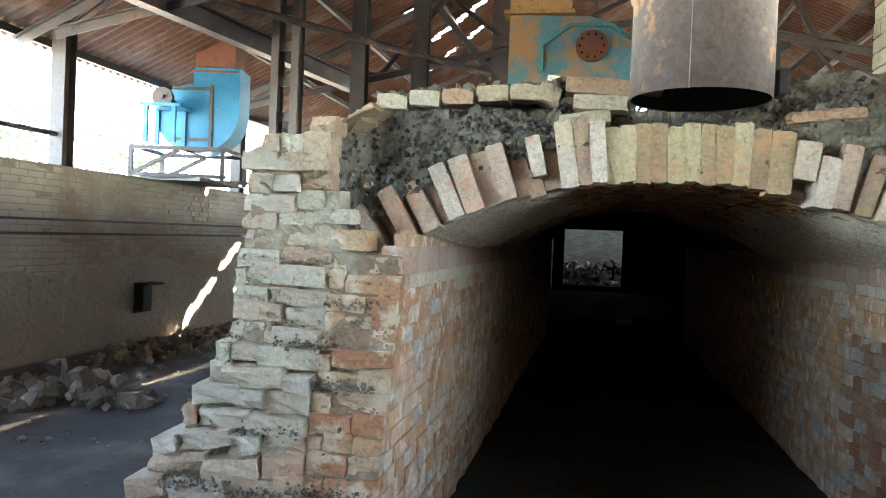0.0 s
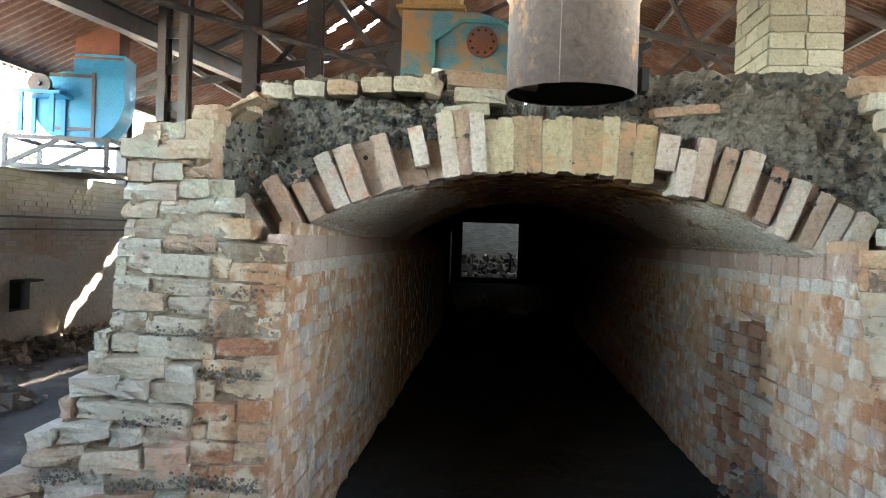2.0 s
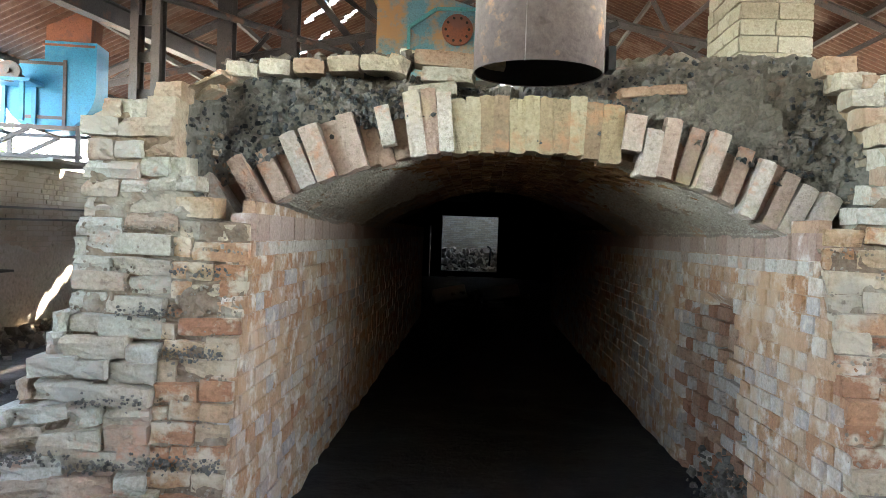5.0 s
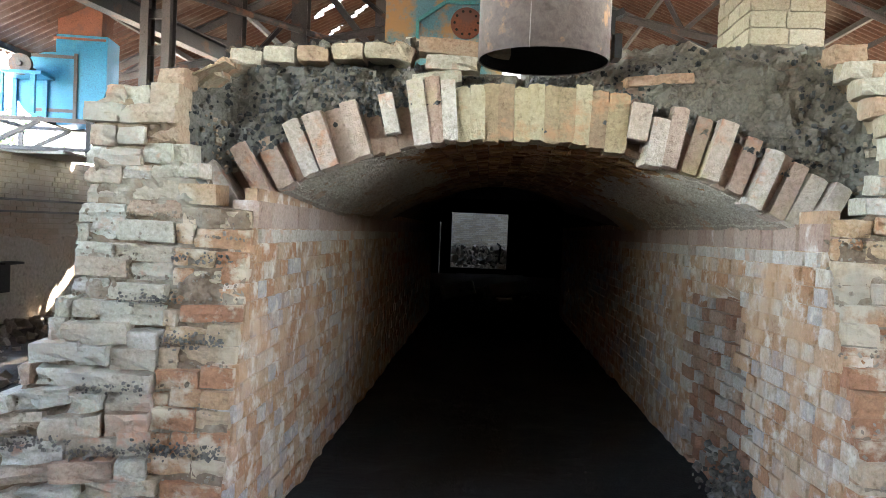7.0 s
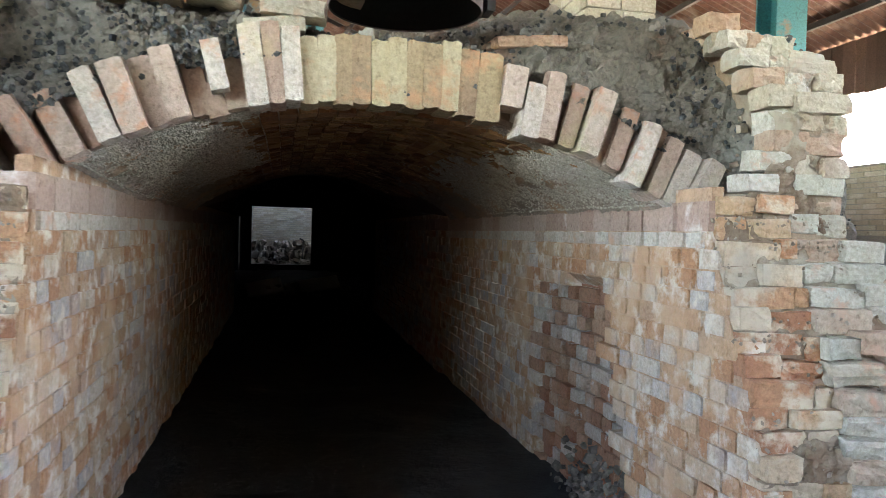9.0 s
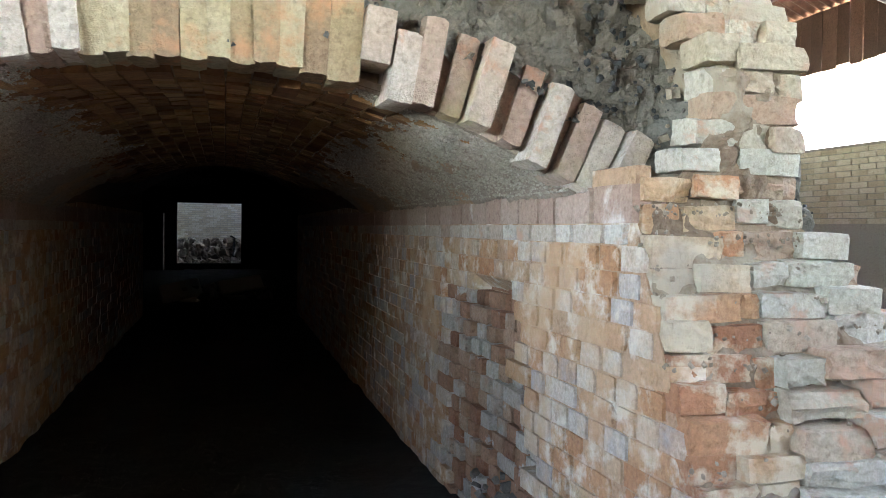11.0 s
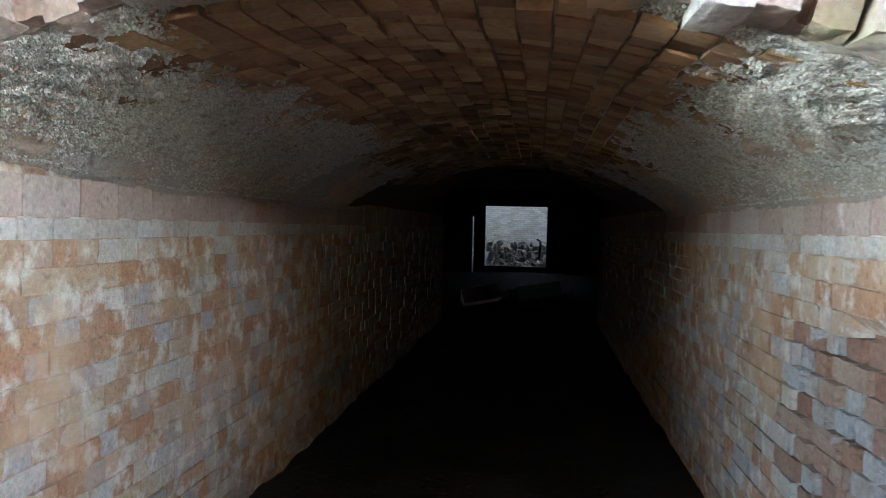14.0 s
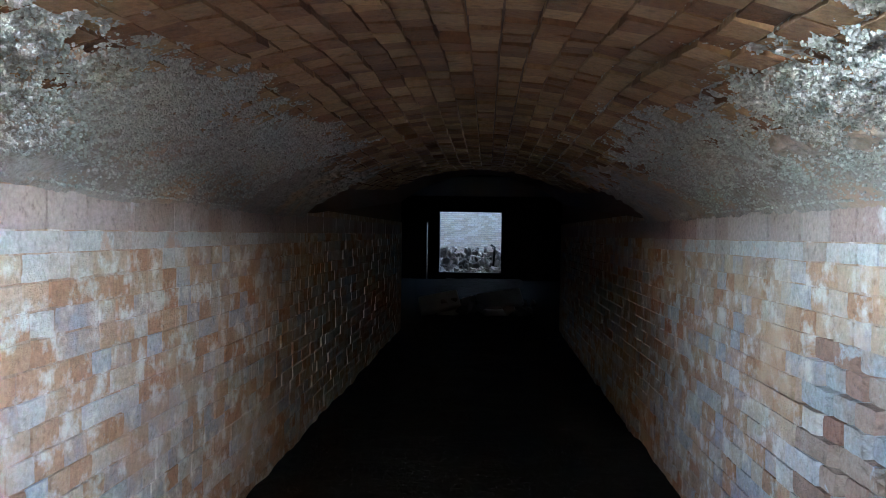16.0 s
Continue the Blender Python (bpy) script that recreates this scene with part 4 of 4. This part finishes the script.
FEET = (-1.269, -1.2, -1.156, -1.07, -1.007, -0.955, -0.87, -0.796, -0.732, -0.661, -0.605, -0.546, -0.472, -0.411, -0.354, -0.296, -0.239, -0.176, -0.112, -0.049,
        0.013, 0.079, 0.143, 0.207, 0.275, 0.354, 0.445, 0.51, 0.58, 0.634, 0.68, 0.753, 0.818, 0.87, 0.94, 0.993, 1.045, 1.12, 1.19)
RECESSED = {1, 4, 9, 11, 29, 32, 35}
HALFWAY = {3, 7, 30, 33, 36, 37}
SHORT = {10: (0.18, 0.075), 26: (0.16, 0.075), 27: (0.21, -0.02), 34: (0.265, -0.02), 0: (0.275, -0.03), 12: (0.295, 0.0), 13: (0.295, 0.0)}


def ring_lean(x):
    if abs(x) < 0.3:
        return radians(9 * x)
    return radians(-3 - 34 * (-x - 0.3)) if x < 0 else radians(3 + 29 * (x - 0.3))


for i, x in enumerate(FEET):
    length, drop = SHORT.get(i, (0.255 + rng.uniform(-0.015, 0.015), rng.uniform(-0.008, 0.008)))
    lean = ring_lean(x)
    y_ = 0.32 + rng.uniform(-0.02, 0.012)
    if i in RECESSED:
        y_ = 0.39
    elif i in HALFWAY:
        y_ = 0.355
    elif 15 <= i <= 25:
        y_ = 0.335 + rng.uniform(0, 0.012)
    foot = Vector((x, y_, RING_Z + math.sqrt(RING_R ** 2 - (x - RING_X) ** 2) + drop))
    c = foot + Vector((math.sin(lean), 0, math.cos(lean))) * length / 2
    gap = (FEET[min(i + 1, 38)] - FEET[max(i - 1, 0)]) / (2 if 0 < i < 38 else 1)
    lay(B_SET if i in RECESSED else (S_SET if 15 <= i <= 25 else V_SET), ring, c, (max(0.064, min(0.092, gap * 1.1)), 0.16, length),
        (rng.uniform(-2, 2), math.degrees(lean) + rng.uniform(-1.2, 1.2), rng.uniform(-3, 3)), "arch_brick")
# the brick behind the short one, seen below its broken foot
lay(B_SET, ring, (-0.63, 0.37, RING_Z + math.sqrt(RING_R ** 2 - 0.57 ** 2) + 0.06), (0.07, 0.12, 0.13), (0, -20, 0), "arch_brick")
bm = bmesh.new()
prev = None
for i in range(41):
    x = -1.33 + 2.55 * i / 40
    a = math.asin((x - RING_X) / RING_R)
    row = [bm.verts.new((RING_X + r_ * math.sin(a), y_, RING_Z + r_ * math.cos(a))) for r_, y_ in ((RING_R + 0.012, 0.395), (RING_R + 0.20, 0.395), (RING_R + 0.20, 0.62), (RING_R + 0.012, 0.62))]
    if prev:
        for k in range(4):
            bm.faces.new((prev[k], prev[(k + 1) % 4], row[(k + 1) % 4], row[k]))
    prev = row
part("ring_core", bm, M_MORTAR, ring)

# ---- parapet row above the west half of the arch ----
P_SET = brick_set("parapet_brick", M_PALE, 1.1, 5)
for i in range(5):
    lay(P_SET, kiln, (-1.30 + 0.155 * i, 0.42, 2.195 + 0.012 * i), (0.142, 0.2, 0.072), (rng.uniform(-4, 4), rng.uniform(-3, 3), rng.uniform(-6, 6)))
stones("dirt_cap", [((-1.40 + 0.9 * k, 0.45 + rng.uniform(-0.09, 0.1), 2.225 + 0.055 * k + rng.gauss(0, 0.008)), rng.uniform(0.015, 0.055)) for k in [n / 230 for n in range(230)]], M_SOILSTONE, kiln, seed=36)
lay(P_SET, kiln, (-0.59, 0.42, 2.235), (0.10, 0.2, 0.08), (0, 18, 5))
lay(P_SET, kiln, (-0.38, 0.40, 2.265), (0.28, 0.14, 0.072), (0, 4, 2))
lay(P_SET, kiln, (-0.17, 0.40, 2.27), (0.12, 0.14, 0.075), (0, -3, 4))
lay(P_SET, kiln, (-0.17, 0.41, 2.345), (0.12, 0.12, 0.08), (0, 2, 12))
lay(P_SET, kiln, (-0.52, 0.70, 2.35), (0.17, 0.14, 0.06), (15, 3, 30))
lay(P_SET, kiln, (-0.36, 0.37, 2.19), (0.24, 0.12, 0.065), (0, 3, -3))
lay(P_SET, kiln, (0.55, 0.40, 2.15), (0.30, 0.12, 0.045), (0, -6, 4))
lay(P_SET, kiln, (-0.43, 0.37, 2.12), (0.22, 0.12, 0.06), (0, -8, 3))
bm = box((-0.14, -0.02, -0.1), (0.14, 0.02, 0.12), 0.012)
ob = part("broken_tile", bm, M_RUBBLE)
ob.matrix_world = pose(0.80, 0.62, 2.24, -18, 28, -10)
tagged(ob, "broken grey tile stuck upright in the soil", "tile")

# ---- broken bricks on the sloping shoulders of the piers ----
for n in range(16):
    k = n / 15
    lay(P_SET, kiln, (-1.84 + 0.52 * k + rng.uniform(-0.03, 0.03), 0.12 + 0.26 * k + rng.uniform(-0.03, 0.1), 1.90 + 0.27 * k + rng.uniform(-0.015, 0.015)), (rng.uniform(0.06, 0.14), 0.11, rng.uniform(0.045, 0.07)),
        (rng.uniform(-8, 8), -16 + rng.uniform(-14, 14), rng.uniform(-30, 30)))
for n in range(9):
    k = n / 8
    lay(P_SET, kiln, (1.34 + 0.32 * k + rng.uniform(-0.03, 0.03), 0.22 + rng.uniform(-0.03, 0.12), 2.17 - 0.07 * k + rng.uniform(-0.015, 0.02)), (rng.uniform(0.14, 0.24), 0.14, rng.uniform(0.06, 0.08)),
        (rng.uniform(-6, 6), 6 + rng.uniform(-8, 8), rng.uniform(-20, 20)))

# ---- brick pillar on the kiln ----
W_SET = brick_set("pillar_brick", M_WHITEOBJ, 0.6)
PW, PD = 0.49, 0.72
PX, PY, PZ = 1.78, 2.56, 2.45
pillar = thing("brick_pillar", "pale brick pillar standing on the kiln top", "pillar", at=(PX, PY, PZ))
part("pillar_core", box((-PW / 2 + 0.015, -PD / 2 + 0.015, 0), (PW / 2 - 0.015, PD / 2 - 0.015, 3.0)), M_WHITEOBJ, pillar)
for k in range(17):
    z = 0.06 + 0.114 * k
    for q, (run, off) in enumerate(((PW, PD), (PD, PW), (PW, PD), (PD, PW))):
        cuts = [0.0, 0.26, run] if k % 2 else [0.0, run - 0.25, run]
        if run > 0.6:
            cuts = [0.0, 0.25, 0.5, run] if k % 2 else [0.0, 0.13, 0.38, run - 0.1, run]
        for c0, c1 in zip(cuts, cuts[1:]):
            ob = lay(W_SET, None, (0, 0, 0), (1, 1, 1))
            ob.parent = pillar
            ob.matrix_basis = pose(0, 0, 0, 0, 0, 90 * q) @ pose((c0 + c1) / 2 - run / 2, -off / 2 + 0.025 + rng.uniform(-0.004, 0.004), z, 0, rng.uniform(-1.2, 1.2), 0) @ Matrix.Diagonal((c1 - c0 - 0.006, 0.06, 0.107, 1))

# ---- pier faces ----
O_SET = brick_set("pier_brick", M_ORANGE, 1.0)
O_BAD = brick_set("pier_brick", M_ORANGE, 1.6, 5)
G_SET = brick_set("outer_brick", M_PALE, 1.1)
G_BAD = brick_set("outer_brick", M_PALE, 1.7, 5)


def pier(side):
    edge = left_edge if side < 0 else right_edge
    top = 2.20 if side < 0 else 2.22
    jamb = abs(wall_x(side, 0))
    k, z = 0, 0.05
    while z < top:
        h = COURSE * rng.uniform(0.88, 1.06)
        low = max(0.0, 1.05 - z)
        e = abs(edge(z))
        x = jamb if z < 1.50 else fill_edge(side, z)
        first = True
        while x < e - 0.03:
            inner = x < jamb + 0.29
            ln = rng.choice((0.23, 0.24, 0.12, 0.25, 0.18)) * rng.uniform(0.92, 1.05)
            if first and k % 2:
                ln = 0.13
            if inner and x + ln > jamb + 0.31:
                ln = max(0.06, jamb + 0.31 - x)
            ln = min(ln, e - x)
            if ln < 0.05:
                break
            outer = not inner
            y_ = 0.0 + rng.uniform(-0.022, 0.022) + max(0, z - 1.9) * 0.7 + front_y(side, z)
            tilt = 0.0
            zz = z
            if outer and low > 0:
                out = x - jamb - 0.3
                tilt = side * min(26, low * out * 42) + rng.uniform(-5, 5) * low
                zz = z - low * out * out * 0.35
                y_ -= low * out * 0.25 * rng.uniform(0.3, 1.2)
            if rng.random() < (0.0 if z > 1.2 else 0.05) and not first:
                x += ln
                first = False
                continue
            sets = (O_SET if rng.random() < 0.6 else O_BAD) if (inner and z < 1.56) else (G_SET if rng.random() < 0.5 else G_BAD)
            lay(sets, kiln, (side * (x + ln / 2), y_ + 0.07, zz + h / 2 + 0.014 * math.sin(x * 9 + z * 5) + rng.uniform(-0.006, 0.006)), (ln + rng.uniform(-0.008, 0.006), 0.14 + (0.1 if outer and low > 0 else 0), h + rng.uniform(-0.010, 0.006)),
                (rng.uniform(-4, 4), tilt + rng.uniform(-2.2, 2.2), rng.uniform(-4, 4) - side * (min(12, low * 16) if outer else 0)))
            x += ln
            first = False
        # the side of the pier, running back
        if z > 0.2:
            yy = 0.12 + max(0, z - 1.9) * 0.7
            for j in range(3):
                ln = rng.uniform(0.2, 0.26)
                lay(G_SET, kiln, (side * (e - 0.05), yy + 0.12 + ln / 2, z + h / 2), (0.12, ln - 0.01, h - 0.01), (0, rng.uniform(-2, 2), rng.uniform(-4, 4)))
                yy += ln
        z += h
        k += 1


pier(-1)
pier(1)


def mortar_face(side):
    edge = left_edge if side < 0 else right_edge

    def fn(u, v):
        z = 0.02 + 1.86 * v
        x0 = abs(wall_x(side, 0)) + 0.006 if z < 1.5 else fill_edge(side, z) + 0.01
        x = x0 + (abs(edge(z)) - 0.03 - x0) * u
        out = max(0.0, x - 1.45) * max(0.0, 1.05 - z)
        lump = 0.030 * fbm(x * side, z, side, 5.0) + 0.018 * noise.noise(Vector((x * side, z, 3)) * 22) + 0.006 * noise.noise(Vector((x * side, z, 8)) * 60)
        return (side * x, 0.018 + front_y(side, z) - out * 0.18 - lump + 0.02 * (u > 0.97), z)
    return fn


for side in (-1, 1):
    sheet("mortar_face", 60, 150, mortar_face(side), M_MORTAR, kiln, smooth=False)
spots = []
for _ in range(110):
    side = rng.choice((-1, 1))
    spots.append(((side * rng.uniform(1.30, 1.62), rng.uniform(0.10, 0.30), rng.uniform(1.50, 1.92)), rng.uniform(0.010, 0.034)))
stones("fallen_lumps", spots, M_CRUMB, kiln, seed=33)
# ash and crumbs caught on the broken courses
ash = []
spots = []
for _ in range(2200):
    side = rng.choice((-1, 1))
    z = rng.uniform(0.1, 1.5)
    edge = abs(left_edge(z) if side < 0 else right_edge(z))
    x = rng.uniform(HALF + 0.02, edge)
    zc = 0.05 + round((z - 0.05) / COURSE) * COURSE
    spots.append(((side * x, rng.uniform(-0.02, 0.015) + front_y(side, z) - max(0.0, x - 1.45) * max(0.0, 1.05 - z) * 0.22, zc + rng.gauss(0, 0.012)), rng.uniform(0.004, 0.017)))
for x0, x1, z, n in ((-1.72, -1.15, 0.575, 420), (-1.72, -1.45, 0.80, 160), (-1.42, -1.17, 0.98, 110), (-1.62, -1.40, 1.13, 90), (-1.42, -1.17, 1.30, 70), (-2.0, -1.7, 0.62, 160)):
    for _ in range(n):
        x = rng.uniform(x0, x1)
        out = max(0.0, -x - 1.45) * max(0.0, 1.05 - z)
        ash.append(((x, front_y(-1, z) - out * 0.25 + rng.uniform(-0.075, 0.03), z - out * 0.2 + rng.gauss(0, 0.014)), rng.uniform(0.004, 0.017)))
stones("ash_ledge", ash, M_SOILSTONE, kiln, seed=32)
stones("mortar_crumbs", spots, M_CRUMB, kiln, seed=31)

# ---- bricks of the tunnel walls ----
T_SET = brick_set("wall_brick", M_WALLBRICK, 0.8, 12, 2)
BAND_SET = brick_set("wall_brick", M_BAND, 0.3, 4, 1)
LIME_SET = brick_set("wall_brick", M_LIME, 0.6, 5, 2)
NICHE_SET = brick_set("wall_brick", M_NICHE, 1.4, 6, 3)
COURSES = [(0.04 + 0.0777 * k, 0.0777) for k in range(17)] + [(1.361, 0.062), (1.423, 0.118)]
for side in (-1, 1):
    wall = walls[side]
    rest = {M_WALLISL: [], M_BANDISL: [], M_LIMEISL: []}
    for k, (z, h) in enumerate(COURSES):
        y = 0.02 + front_y(side, z) + (0.06 if k % 2 else 0)
        while y < 9.6:
            ln = rng.choice((0.105, 0.115, 0.12, 0.125, 0.13, 0.12, 0.24)) if y < 5 else 0.24
            if k >= 17:
                ln = rng.uniform(0.11, 0.26)
            niche = side > 0 and niche_start(z) < y < 1.7 and z < 1.15 - 0.06 * (y - 0.8)
            proud = rng.uniform(-0.005, 0.004) - (0.010 if rng.random() < 0.08 else 0)
            gap = rng.uniform(0.003, 0.007)
            if niche:
                proud = -0.085 * min(1, (1.8 - y) / 0.8) + rng.uniform(-0.014, 0.014)
            elif k >= 17:
                proud, gap = rng.uniform(-0.001, 0.002) + (0.006 if k == 17 else 0.002), 0.003
            c = (wall_x(side, y + ln / 2) + side * (0.042 - proud), y + ln / 2, z + h / 2)
            size = (0.11, ln - gap, h - gap + 0.001)
            if y < 1.75:
                bricks = NICHE_SET if niche else BAND_SET if k == 18 else LIME_SET if k == 17 else T_SET
                lay(bricks, wall, c, size, (rng.uniform(-1, 1), rng.uniform(-1.2, 1.2), rng.uniform(-1.5, 1.5)) if k < 17 else (0, 0, 0))
            else:
                rest[M_BANDISL if k == 18 else M_LIMEISL if k == 17 and y < 4 else M_WALLISL].append((c, size))
            y += ln
    for mat, blocks in rest.items():
        joined_blocks("wall_bricks", blocks, mat, wall, 0.0015 if mat == M_WALLISL else 0.001, seed=40 + side)

stones("broken_edge", [((1.15 + 0.05 * rng.random(), niche_start(z) + rng.uniform(-0.02, 0.07), z), rng.uniform(0.012, 0.04)) for z in [1.12 * (n / 150) ** 1.2 for n in range(150)]], M_CRUMB, walls[1], seed=78)
tagged(stones("rubble_heap", [((1.20 - 0.16 * rng.random() ** 2, rng.uniform(0.45, 1.3), 0.08 + 0.26 * rng.random() ** 2), rng.uniform(0.015, 0.05)) for _ in range(260)], M_SOILSTONE, seed=77), "sooty brick crumbs at the foot of the wall niche", "rubble")

# ---- bricks of the vault's crown ----
r3 = random.Random(9)
verts, faces = [], []
rows_n = 23
for j in range(rows_n):
    a0 = -0.48 + 0.96 * j / rows_n
    a1 = -0.48 + 0.96 * (j + 1) / rows_n
    y = 0.39 + r3.uniform(0, 0.06)
    lift = r3.uniform(-0.004, 0.004)
    while y < 6.4:
        ln = r3.uniform(0.085, 0.125)
        gone = (j == 11 and (1.9 < y < 2.0 or 1.0 < y < 1.1)) or r3.random() < 0.02
        if not gone:
            d = lift + r3.uniform(-0.006, 0.008)
            k = len(verts)
            for rr in (VAULT_R - 0.012 - d, VAULT_R + 0.05):
                for a in (a0 + 0.002, a1 - 0.002):
                    for yy in (y + 0.002, y + ln - 0.002):
                        verts.append(tuple(vault_at(a + r3.uniform(-0.0012, 0.0012), yy + r3.uniform(-0.003, 0.003), rr + r3.uniform(-0.003, 0.003))))
            faces += [[k + q for q in f] for f in ((0, 1, 3, 2), (4, 6, 7, 5), (0, 4, 5, 1), (2, 3, 7, 6), (0, 2, 6, 4), (1, 5, 7, 3))]
        y += ln
me = bpy.data.meshes.new("vault_bricks")
me.from_pydata(verts, [], faces)
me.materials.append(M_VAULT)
ob = new("vault_bricks", me)
ob.parent = vault
tagged(ob, kind="stuff")
